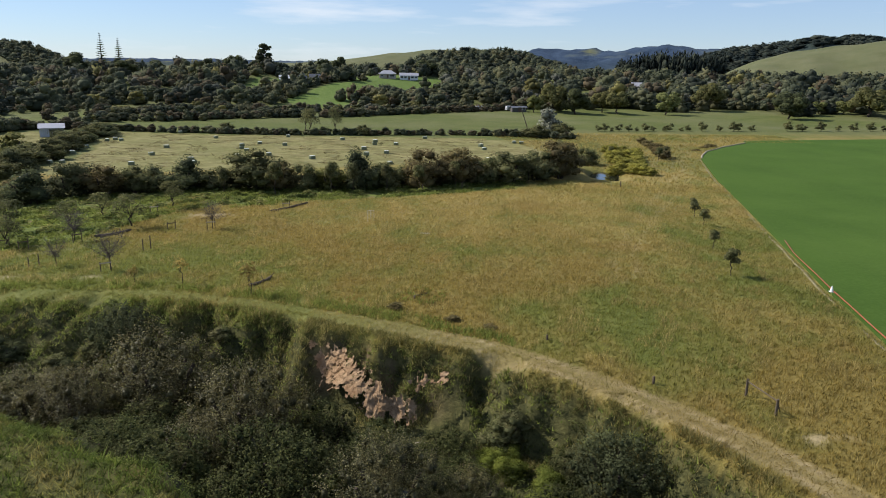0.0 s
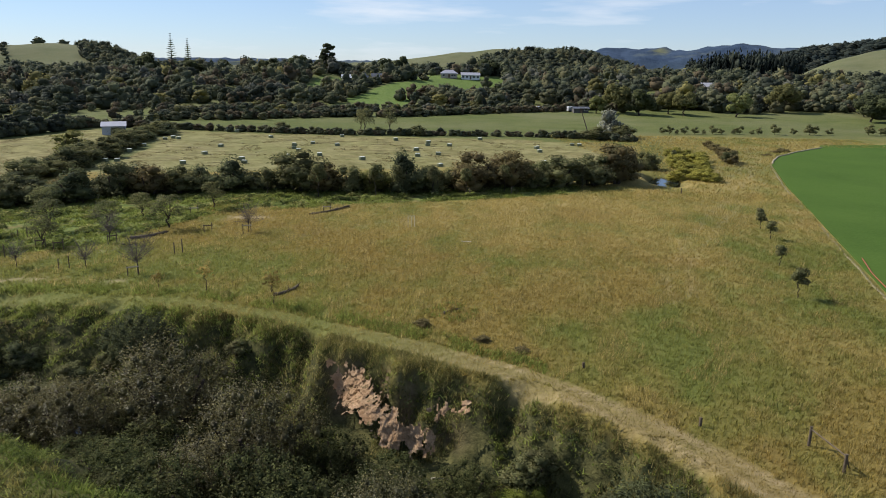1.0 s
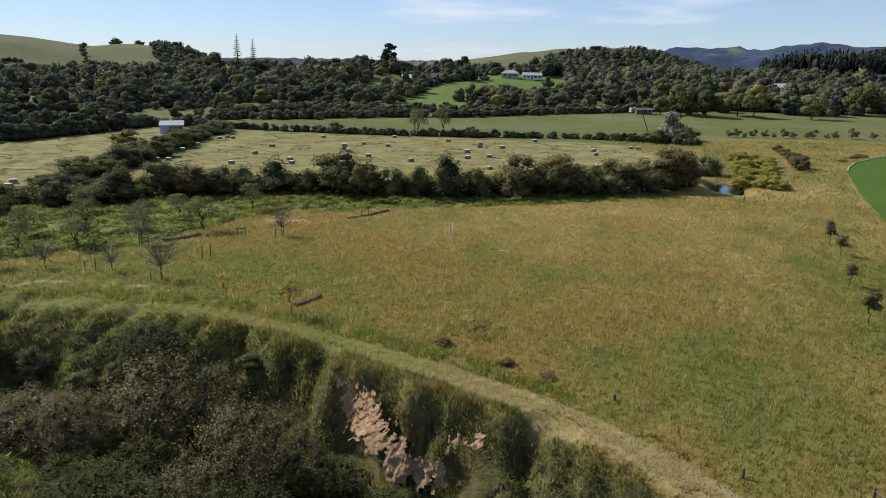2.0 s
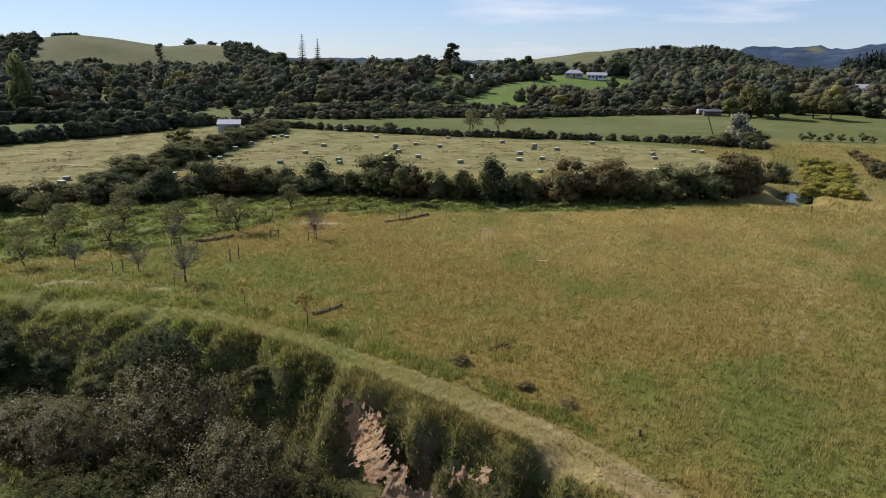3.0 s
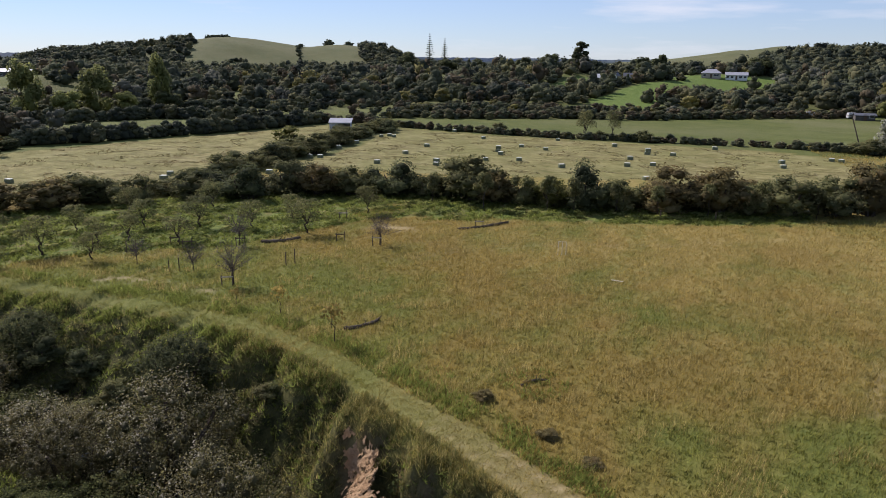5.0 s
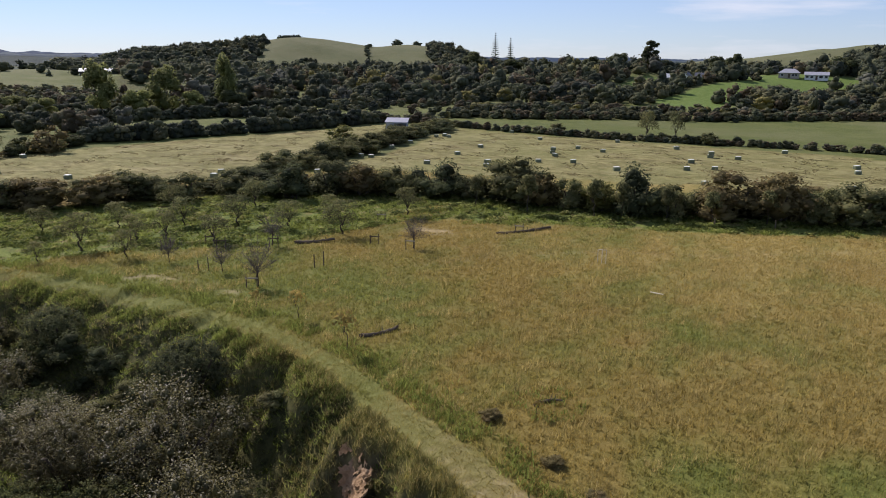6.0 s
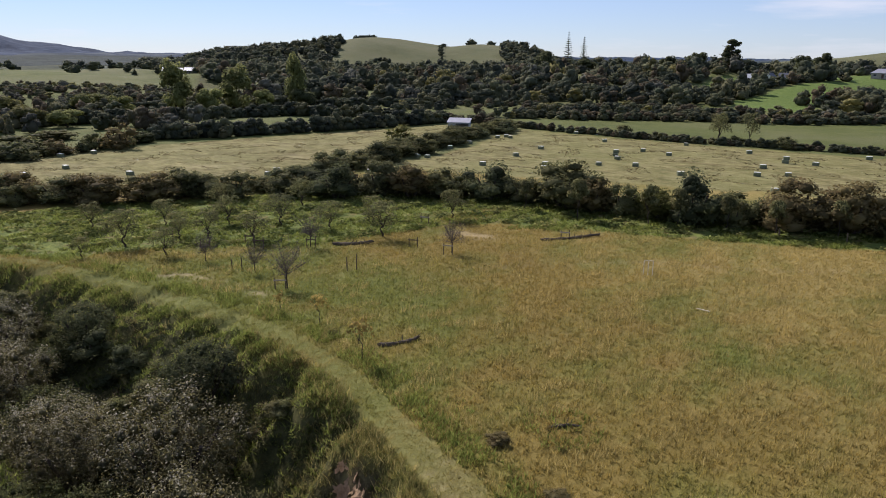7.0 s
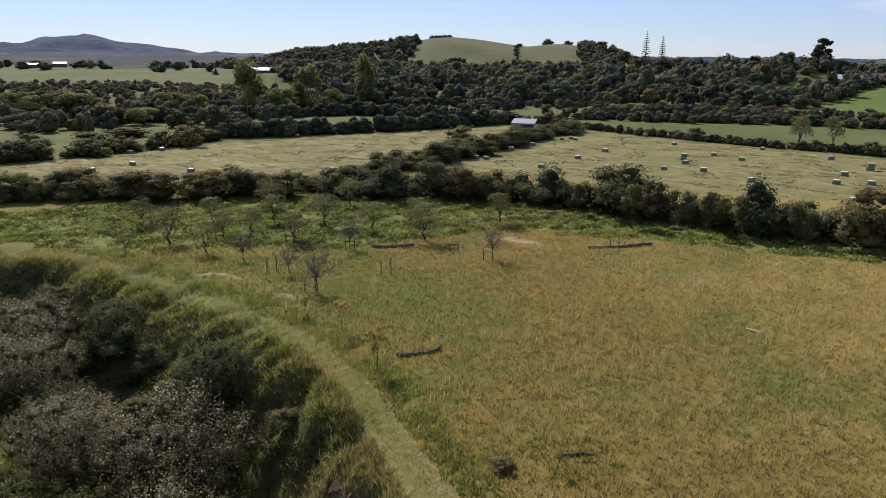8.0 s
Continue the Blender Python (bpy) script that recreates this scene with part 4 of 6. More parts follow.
woods("pine_block", _xy, _rs.uniform(9, 13, len(_xy)), _rs.uniform(23, 31, len(_xy)) - 9 * smooth(-18.5, -16, np.degrees(np.arctan2(HUB[0] - _xy[:, 0], _xy[:, 1] - HUB[1]))), T_PINE, 70, "dark pine plantation", (0.05, 0.05, 0.05, 0.05, 0.4, 0.4), "small")
_xy, _rs = scatter(71, 520, 690, 860, -11.5, 1.5, lambda x, y, r, b: (b < -0.5) | (r < 760))
woods("far_woods", _xy, _rs.uniform(10, 17, len(_xy)), _rs.uniform(8, 13, len(_xy)), T_DARK, 72, "distant dark woods over the rise", make="small")
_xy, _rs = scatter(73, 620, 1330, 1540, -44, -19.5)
woods("far_hill_woods", _xy, _rs.uniform(24, 38, len(_xy)), _rs.uniform(9, 14, len(_xy)), T_FAR_HAZE, 74, "forest along the top of a distant hill", make="small")
_xy, _rs = scatter(75, 900, 480, 860, -40, -8, lambda x, y, r, b: (r < 640 + 250 * smooth(-26, -14, b)) & (ripple(x, y, 110) < 0.6))
woods("valley_woods", _xy, _rs.uniform(8, 16, len(_xy)), _rs.uniform(6, 11, len(_xy)), T_MIX, 76, "mixed woods in the valley", make="small")
hedge_mass("shed_hedge", [(-110, 204), (-100, 212), (-86, 208)], 0.9, 4.0, 3.0, 1.6, T_OLIVE, 55, "olive scrub behind the field shed")
_rs = np.random.RandomState(88)
_xy = np.stack([_rs.uniform(-170, -52, 420), _rs.uniform(212, 300, 420)], 1)
_xy = _xy[(_xy[:, 1] > 222 - 0.12 * (_xy[:, 0] + 60)) & (ripple(_xy[:, 0], _xy[:, 1], 38) > 0.0) & ((_xy[:, 0] < -88) | (_xy[:, 1] > 262))]
_s = _rs.uniform(2.5, 6.5, len(_xy))
woods("valley_scrub", _xy, _s, _s * _rs.uniform(0.6, 0.9, len(_xy)), T_MIX, 89, "scattered scrub between the fields and the hillside")
# scrub and hedges on the terrace towards the distant mountains
_xy, _rs = scatter(77, 330, 200, 305, 47, 76, lambda x, y, r, b: ripple(x, y, 45) > 0.12)
woods("terrace_scrub", _xy, _rs.uniform(4, 8, len(_xy)), _rs.uniform(3.5, 7, len(_xy)), T_PARK, 78, "grey-green scrub on the terrace slope")
_xy, _rs = scatter(79, 620, 296, 352, 45, 77)
woods("terrace_hedge", _xy, _rs.uniform(3, 6, len(_xy)), _rs.uniform(1.6, 3.0, len(_xy)), T_PARK, 80, "low olive and brown scrub below the terrace field", make="small")
_xy, _rs = scatter(81, 60, 470, 640, 52, 78)
woods("terrace_trees", _xy, _rs.uniform(7, 12, len(_xy)), _rs.uniform(4, 7, len(_xy)), T_DARK, 82, "scattered dark trees beyond the terrace field", make="small")

# ---- single trees of the middle distance ----
def make_tree(name, seed, leaf, n, size, lumps, r, z0, z1, width=0.8, trunk_r=0.035, limbs=5, spread=0.6, core=0.8, fork=0.3, squash=0.85):
    """A tree prototype 1 m high and about 1 m wide: trunk with limbs under a crown."""
    rs = np.random.RandomState(seed)
    root = new(name)
    sub("trunk", branches(rs, 0.85, trunk_r, fork, limbs, width * 0.36), root)
    v, nn, t, q = foliage(rs, round_lumps(rs, lumps, width, z0, z1, r, squash=squash), n, size, spread, core)
    sub("crown", mesh_from("crown", v, [t, q], leaf, True, nn), root)
    return root


PARK = make_tree("tree", 21, LEAF_PARK, 2400, 0.034, 14, 0.20, 0.26, 0.8)
PARK_DARK = make_tree("tree", 22, LEAF_DARK, 2200, 0.036, 14, 0.20, 0.24, 0.82)
PARK_LIGHT = make_tree("tree", 23, LEAF_POPLAR, 2000, 0.032, 14, 0.18, 0.24, 0.84)
POPLAR = make_tree("tree", 24, LEAF_POPLAR, 2200, 0.030, 18, 0.14, 0.2, 0.9, 0.6, squash=1.5, core=0.6)
SAPLING = make_tree("tree", 25, LEAF_OLIVE, 520, 0.045, 9, 0.19, 0.26, 0.82, 0.7, 0.03, core=0.6, fork=0.3)
WISPY = make_tree("tree", 26, LEAF_OLIVE, 1300, 0.022, 9, 0.2, 0.4, 0.85, 0.85, 0.028, 9, core=0.0, fork=0.3)
GOLD = make_tree("tree", 27, LEAF_GOLD, 170, 0.040, 7, 0.15, 0.5, 0.88, 0.45, 0.016, 6, core=0.0, fork=0.5)
TALLSTEM = make_tree("tree", 28, LEAF_OLIVE, 600, 0.040, 7, 0.17, 0.45, 0.86, 0.5, 0.022, 5, core=0.55, fork=0.42)

for _x, _y, _w_, _h in FIELD_TREES:
    put(WISPY, _x, _y, _w_, _h, _x, 0.2, "open-crowned half-bare tree at the field edge", "tree", "field edge trees")
for _i, (_x, _y, _w_, _h) in enumerate([(61.2, 303, 12.5, 12.5), (69, 296, 12, 11.5), (82.5, 306, 9, 9.5), (87, 299, 10, 10), (136, 322, 14, 13), (152, 282, 13.5, 12), (188, 287, 15, 12.5)]):
    put((PARK, PARK_DARK)[_i in (1, 5)], _x, _y, _w_, _h, _i, 0.3, "broad leafy shade tree standing in the pasture", "tree", "shade trees in the pasture")
for _x, _y, _w_, _h in [(108, 298, 11, 10.5), (53, 302, 8, 8), (160, 303, 8, 7.4), (173.6, 299, 7, 6), (183, 297, 8, 6.3)]:
    put(PARK_LIGHT, _x, _y, _w_, _h, _x, 0.3, "pale green young tree in the pasture", "tree", "shade trees in the pasture")
for _i, _x in enumerate([58.8, 61, 63.3, 65.6, 68.7, 71.3, 74.1, 76.7, 80.6, 82.3, 86.1, 88.2, 93.1, 98.9, 103.9, 105.5, 110.1, 122.6, 126.4, 128, 134.5, 140.8, 146.3, 152.5, 157.3]):
    _s = 2.2 + 0.7 * math.sin(_i * 2.3) + (0.7 if _x > 90 else 0)
    put(SAPLING, _x, 213.5 + 0.115 * _x, _s * 1.15, _s, _i, 0.15, "small dark leafy tree in a planted row", "tree", "planted row of trees")
for _x, _y, _w_, _h, _p in [(-201.3, 181, 15, 15, POPLAR), (-189, 186, 10, 9, PARK_LIGHT), (-191.6, 199.5, 17, 13.5, POPLAR), (-185.4, 206, 9, 8, PARK_LIGHT), (-184, 221, 11, 17, POPLAR), (-180.7, 220, 11, 8, PARK_DARK),
                            (-218, 112, 10, 9, PARK_LIGHT), (-203.5, 113.5, 11, 8.5, PARK), (-201, 121, 16, 9.3, PARK), (-182.5, 122, 10, 6.5, PARK), (-176, 129, 10, 5.5, PARK_LIGHT), (-220, 161, 13, 7, PARK_LIGHT), (-202, 161, 10, 7, PARK_LIGHT)]:
    put(_p, _x, _y, _w_, _h, _x, 0.3, "leafy tree on the terrace slope turning yellow-green", "tree", "terrace trees")
for _x, _y, _w_, _h, _p in [(-126, 113, 9, 6.2, BROWN[0]), (-132, 96, 13, 4.4, OLIVE[0]), (-139, 87, 9, 4, OLIVE[2]), (-133, 81, 8, 4, BROWN[1]), (-151, 113, 12, 3, OLIVE[1])]:
    put(_p, _x, _y, _w_, _h, _x, 0.2, "spreading twiggy shrub at the field edge", "shrub", "hedge beyond the left hay field")


# ---- the gully ----
SCARP = [(-7.6, 51.2), (-6.4, 50.6), (-5.2, 49.4), (-4.4, 47.6), (-3.2, 46.2), (-1.4, 45.4), (0.4, 45.4), (1.8, 45.4), (3.0, 44.4)]
GULLY = [  # x, y, width, height, kind: willow, thicket, dark, light
    (-18.1, 49.0, 9.5, 6.6, 0), (-10.3, 43.8, 8.5, 7.2, 0), (-12.2, 39.6, 6.0, 4.6, 0), (-1.2, 34.5, 7.0, 5.8, 0), (-6.2, 35.6, 6.5, 5.0, 1), (-22.6, 45.6, 6.5, 5.0, 0),
    (-29.8, 47.6, 6.0, 3.6, 1), (-26.3, 46.3, 7.5, 4.6, 0), (-36, 47.5, 8.0, 5.6, 0), (-44.0, 51.0, 8.0, 5.4, 0), (-41, 46, 7, 5, 1),
]
GULLY_B = [
    (-8.6, 38.2, 6.0, 4.8, 1), (3.3, 35.5, 5.5, 4.0, 0), (12.4, 36.2, 6.0, 4.2, 2), (8.7, 33.0, 5.0, 3.4, 1),
    (-22.5, 54.6, 5.5, 4.2, 2), (-51, 49, 8, 5, 1), (-58, 46, 9, 5, 0), (-38.0, 53.4, 5.0, 3.4, 1), (-38.5, 55.5, 5.0, 3.4, 2), (-20.5, 41.5, 4.6, 2.4, 1), (-4.4, 38.8, 4.5, 3.6, 1),
    (-9.5, 33.6, 5.0, 3.4, 1), (-13.6, 36.8, 6.2, 3.7, 1), (-16.6, 43.2, 5.6, 3.4, 1), (-17.4, 39.4, 4.6, 2.2, 1), (-21.3, 47.6, 4.6, 2.8, 1),
    (-5.2, 43.2, 4.6, 3.6, 1), (-1.6, 41.2, 4.6, 3.0, 1), (2.6, 41.0, 4.0, 2.8, 1), (10.4, 39.0, 3.4, 2.0, 1), (3.0, 37.6, 4.0, 2.8, 1), (12.6, 32.6, 4.0, 3.0, 1),
]
GULLY_LABELS = ("grey-green willow bush growing in the stream gully", "tangled olive thicket in the stream gully", "dark evergreen bush on the gully bank", "bright yellow-green bush on the gully bank")
DENSE_DARK = plume_set("shrub", LEAF_DARK, (16,), 40, 9500, 0.0120)
DENSE_LIGHT = shrub_set("shrub", LEAF_FRESH, (17,), 5200, 0.021, 14, 0.18, 1.0, 0.6, 1)
for _i, (_x, _y, _w_, _h, _k) in enumerate(GULLY + GULLY_B):
    _p = (SILVER, THICKET, DENSE_DARK, DENSE_LIGHT)[_k]
    put(_p[_i % len(_p)], _x, _y, _w_ * 1.12, _h * 1.14, _i * 1.3, 0.3, GULLY_LABELS[_k], "shrub", "gully bushes")
for _i, (_x, _y, _w_, _h) in enumerate([(5.2, 40.6, 2.4, 1.6), (6.6, 41.0, 2.0, 1.4), (8.6, 37.6, 2.6, 1.6), (8.0, 34.6, 3.0, 2.0), (6.4, 39.2, 2.6, 1.8), (8.4, 36.0, 2.8, 1.7), (9.6, 31.8, 3.2, 2.0), (4.6, 39.6, 2.2, 1.5), (7.4, 33.2, 2.4, 1.6)]):
    put(DENSE_LIGHT[0], _x, _y, _w_, _h, _i, 0.15, GULLY_LABELS[3], "shrub", "low bushes on the bank")
_rs = np.random.RandomState(91)
for _i in range(44):
    _x = _rs.uniform(-62, 16)
    _n = float(np.interp(_x, RIM_X, RIM_Y))
    _y = _n - _rs.uniform(0.6, 7.0)
    if float(line_distance(_x, _y, SCARP)) < 3.0:
        continue
    _s = _rs.uniform(1.4, 3.0)
    _p = (FINE_OLIVE + FINE_LIGHT + FINE_DARK)[_rs.randint(6)]
    put(_p, _x, _y, _s * 1.3, _s * 0.85, _rs.uniform(0, 6), 0.15, "low tangled shrub on the gully bank", "shrub", "low bushes on the bank")


# ---- grass ----
def blades(name, xy, n, height, width, leaf, seed, label, lean=0.35, attr=False):
    """Tufts of thin blades as one mass."""
    rs = np.random.RandomState(seed)
    k = len(xy) * n
    p = np.repeat(xy, n, 0) + rs.normal(size=(k, 2)) * 0.10
    z = np.repeat(land(xy[:, 0], xy[:, 1]), n) - 0.03
    a = rs.uniform(0, 6.28, k)
    h = np.repeat(height * rs.uniform(0.6, 1.35, len(xy)), n) * rs.uniform(0.6, 1.2, k)
    w = width * rs.uniform(0.6, 1.4, k)
    tip = np.stack([p[:, 0] + rs.normal(size=k) * lean * h + 0.15 * h, p[:, 1] + rs.normal(size=k) * lean * h, z + h], 1)
    side = np.stack([np.cos(a) * w, np.sin(a) * w, np.zeros(k)], 1)
    base = np.stack([p[:, 0], p[:, 1], z], 1)
    V = np.stack([base - side, base + side, tip], 1).reshape(-1, 3)
    nor = np.zeros_like(V)
    nor[:, 2] = 1
    nor[:, :2] = np.repeat(rs.normal(size=(k, 2)) * 0.5, 3, 0)
    nor /= np.linalg.norm(nor, axis=1, keepdims=True)
    me = mesh_from(name, V, np.arange(3 * k).reshape(-1, 3), leaf, True, nor)
    if attr:
        c, _ = cover(xy[:, 0], xy[:, 1], land(xy[:, 0], xy[:, 1]))
        me.attributes.new("cover_a", "FLOAT_COLOR", "POINT").data.foreach_set("color", np.repeat(c, 3 * n, 0).astype(np.float32).ravel())
    return tagged(new(name, me), label, "grass", kind="stuff")


def clear_of_crop(x, y):
    ys, xs = [p[1] for p in CROP_EDGE][::-1], [p[0] for p in CROP_EDGE][::-1]
    return (x < np.interp(y, ys, xs) - 0.3) | (y > 190)


def meadow_spots(seed, n, near):
    rs = np.random.RandomState(seed)
    x, y = rs.uniform(-60, 60, n), rs.uniform(22, 120, n)
    a, b = cover(x, y, land(x, y))
    d = np.hypot(x - 8, y - 18)
    ok = (a[:, 2] < 0.35) & (b[:, 3] < 0.45) & (b[:, 2] < 0.2) & (a[:, 1] < 0.6) & clear_of_crop(x, y) & (y > np.interp(x, RIM_X, RIM_Y)) & (rs.uniform(size=n) < np.clip(near / d, 0.1, 1) ** 1.2)
    return np.stack([x, y], 1)[ok]


_spots = meadow_spots(109, 110000, 55)
_spots = _spots[ripple(_spots[:, 0], _spots[:, 1] * 1.6, 7) + 0.6 * ripple(_spots[:, 0] + 40, _spots[:, 1], 2.6) > 0.35]
blades("seed_stems", _spots, 5, 0.5, 0.012, STEMS, 110, "tall bleached seed stems standing in the meadow", 0.22)
_x, _y = np.random.RandomState(115).uniform(22, 110, 30000), np.random.RandomState(116).uniform(112, 212, 30000)
_ok = clear_of_crop(_x, _y) & ((_x > 40 - 0.2 * (_y - 124)) | (_y < 124)) & (np.hypot((_x - 37) / 3.6, (_y - 129.5) / 6.9) > 1)
blades("rough_grass", np.stack([_x, _y], 1)[_ok], 3, 0.38, 0.05, MEADOW, 117, "rough dry grass between hedge and turf", 0.5, True)
blades("meadow_grass", meadow_spots(101, 260000, 60), 4, 0.24, 0.026, MEADOW, 102, "dry seeding meadow grass", attr=True)
_rs = np.random.RandomState(103)
_x, _y = _rs.uniform(-75, 26, 110000), _rs.uniform(18, 66, 110000)
_d = line_distance(_x, _y, TRACK)
_in = np.interp(_x, RIM_X, RIM_Y) - _y
_ok = (_d > np.interp(_x, [-14, 6], [0.95, 1.5])) & (_rs.uniform(size=110000) < np.interp(_x, [-22, -8], [0.25, 1])) & (_in > -3.2) & (_in < 3.0 + 2.0 * _rs.uniform(size=110000)) & ((ripple(_x, _y, 9) > -0.2) | (_in < 0.3))
blades("bank_grass", np.stack([_x, _y], 1)[_ok], 9, 0.46, 0.016, BANKGRASS, 104, "long bleached grass along the bank top", 0.5)
_x, _y = _rs.uniform(-80, 20, 40000), _rs.uniform(24, 60, 40000)
_z = land(_x, _y)
_ok = (line_distance(_x, _y, TRACK) > 1.2) & (_z < np.interp(_x, [-16, -8], [0.05, -0.6])) & (_z > -4.9) & (_y > np.interp(_x, RIM_X, RIM_Y) - 16) & (line_distance(_x, _y, SCARP) > 1.5 + 0.5 * ripple(_x, _y, 4))
blades("bank_weeds", np.stack([_x, _y], 1)[_ok], 6, 0.30, 0.036, WEEDS, 105, "rank green weeds on the gully bank", 0.7)
_x, _y = _rs.uniform(-90, 24, 60000), _rs.uniform(48, 126, 60000)
_a, _b = cover(_x, _y, land(_x, _y))
_ok = (_a[:, 1] > 0.4) & (line_distance(_x, _y, TRACK) > 1.2) & (ripple(_x, _y, 8) > -0.5)
_hi = _ok & (ripple(_x, _y, 3.2) + 0.5 * ripple(_x, _y, 9) > 0.35)
blades("tall_weeds", np.stack([_x, _y], 1)[_hi], 6, 0.42, 0.04, WEEDS, 118, "taller clumps of green weeds", 0.6)
blades("lush_weeds", np.stack([_x, _y], 1)[_ok], 5, 0.26, 0.06, WEEDS, 106, "lush green broad-leaved weeds below the hedge", 0.8)
_tx, _ty = np.random.RandomState(121).uniform(-88, 22, 9000), np.random.RandomState(122).uniform(50, 126, 9000)
_a, _b = cover(_tx, _ty, land(_tx, _ty))
_ok = (_a[:, 1] > 0.35) & (line_distance(_tx, _ty, TRACK) > 1.6) & (ripple(_tx, _ty, 6) + 0.6 * ripple(_tx, _ty, 17) > -0.15)
_xy = np.stack([_tx, _ty], 1)[_ok]
_s = np.random.RandomState(123).uniform(0.7, 2.0, len(_xy))
woods("weed_clumps", _xy, _s, _s * 0.42, T_WEED, 124, "leafy green weed clumps below the hedge", (0.2, 0.2, 0.2, 0.2, 0.1, 0.1), "tuft", "weeds")
_x, _y = _rs.uniform(-60, 12, 45000), _rs.uniform(8, 44, 45000)
_ok = (_y < np.interp(_x, LOW_X, LOW_Y) + 1.5) & (np.hypot(_x - 5, _y - 5) > 24)
blades("near_bank_grass", np.stack([_x, _y], 1)[_ok], 4, 0.42, 0.028, DIMGRASS, 107, "green rough grass on the near side of the gully", 0.8)
_tx = np.random.RandomState(125).uniform(-48, 6, 480)
_ty = np.interp(_tx, LOW_X, LOW_Y) + np.random.RandomState(126).normal(size=480) * 1.6 + 1.2
_s = np.random.RandomState(127).uniform(0.5, 1.3, 480)
woods("bank_edge_weeds", np.stack([_tx, _ty], 1), _s, _s * 0.5, T_WEED[:3] + T_WEED[4:], 128, "leafy weeds along the near edge of the gully", (0.2, 0.2, 0.2, 0.2, 0.1, 0.1), "leafy", "weeds")
_x, _y = _rs.uniform(-126, 46, 60000), _rs.uniform(62, 203, 60000)
_ok = (inside(_x, _y, HAY_RIGHT) | inside(_x, _y, HAY_LEFT)) & (ripple(_x * 0.5 + _y * 0.3, _y, 6) > 0.3)
blades("hay_windrow", np.stack([_x, _y], 1)[_ok], 4, 0.13, 0.15, HAYCUT, 108, "raked heaps of cut hay", 1.2)
_rs = np.random.RandomState(111)
_t = _rs.uniform(-1.05, 1.05, 18000)
_k = _rs.randint(1, len(TRACK) - 2, 18000)
_f = _rs.uniform(size=18000)
_p = np.array(TRACK)
_dx = _p[_k + 1] - _p[_k]
_t = _t * np.interp(_p[_k][:, 0], [-14, 6], [0.60, 1.0])
_n = np.stack([-_dx[:, 1], _dx[:, 0]], 1) / np.linalg.norm(_dx, axis=1, keepdims=True)
blades("track_grass", _p[_k] + _dx * _f[:, None] + _n * _t[:, None], 3, 0.09, 0.02, MEADOW, 112, "short worn grass on the mown track", 0.8, True)
_xy = np.stack([_rs.uniform(-66, 14, 2600), _rs.uniform(30, 62, 2600)], 1)
_in = np.interp(_xy[:, 0], RIM_X, RIM_Y) - _xy[:, 1]
_xy = _xy[(_in > 0.2) & (_in < 8) & (line_distance(_xy[:, 0], _xy[:, 1], SCARP) > 1.9)]
woods("bank_mounds", _xy, _rs.uniform(0.7, 1.6, len(_xy)), _rs.uniform(0.5, 1.1, len(_xy)), T_BANK, 114, "low tangled green growth on the gully bank", (0.2, 0.2, 0.2, 0.2, 0.1, 0.1), make="leafy")
_x, _y = _rs.uniform(-56, 8, 60000), _rs.uniform(46, 68, 60000)
_d = line_distance(_x, _y, TRACK)
_ok = (_d > 1.05) & (_d < 3.2 + 0.7 * ripple(_x, _y, 6)) & ((_y > np.interp(_x, RIM_X, RIM_Y) + 3.5) | (_x < -10)) & (ripple(_x, _y, 5) > -0.5)
_patch = ((np.hypot(_x - 1.3, _y - 59.8) < 2.2) | (np.hypot(_x + 4.9, _y - 58.0) < 1.6)) & (ripple(_x, _y, 1.7) > -0.3)
blades("verge_weeds", np.stack([_x, _y], 1)[(_ok & (_rs.uniform(size=60000) < 0.8 * (1.25 - 0.7 * np.abs(_d - 2.0)))) | (_patch & (_rs.uniform(size=60000) < 0.3))], 4, 0.34, 0.026, WEEDS, 119, "dark rank weeds along the track verge", 0.5)


# ---- reeds by the pond ----
_rs = np.random.RandomState(131)
for _i in range(30):
    _f, _g = _rs.uniform(), _rs.uniform(-1, 1)
    _x, _y = 42.6 + 7.0 * _f + 3.0 * _g, 133 + 34 * _f - 2.0 * _g
    _s = _rs.uniform(3.2, 5.2)
    put(REED[0], _x, _y, _s, _rs.uniform(1.5, 2.6), _rs.uniform(0, 6), 0.15, "yellow-green reedy clump beside the pond", "shrub", "pond reeds")
for _x, _y, _w_, _h in [(61.8, 186.7, 3.5, 2.2), (61.0, 180.5, 3.2, 2.0), (60.2, 175.1, 4.0, 2.6), (59.4, 170, 3.6, 2.4), (58.7, 164.8, 4.2, 3.0), (57.4, 158.5, 4.4, 3.2), (56.6, 155.0, 3.6, 2.6), (77.7, 181.0, 4.0, 1.0), (75.0, 178.0, 3.0, 0.8), (70.2, 171.6, 3.0, 0.7)]:
    put(FINE_BROWN[1], _x, _y, _w_, _h, _x, 0.15, "reddish-brown shrub in the rough grass by the turf", "shrub", "brown shrubs by the turf")

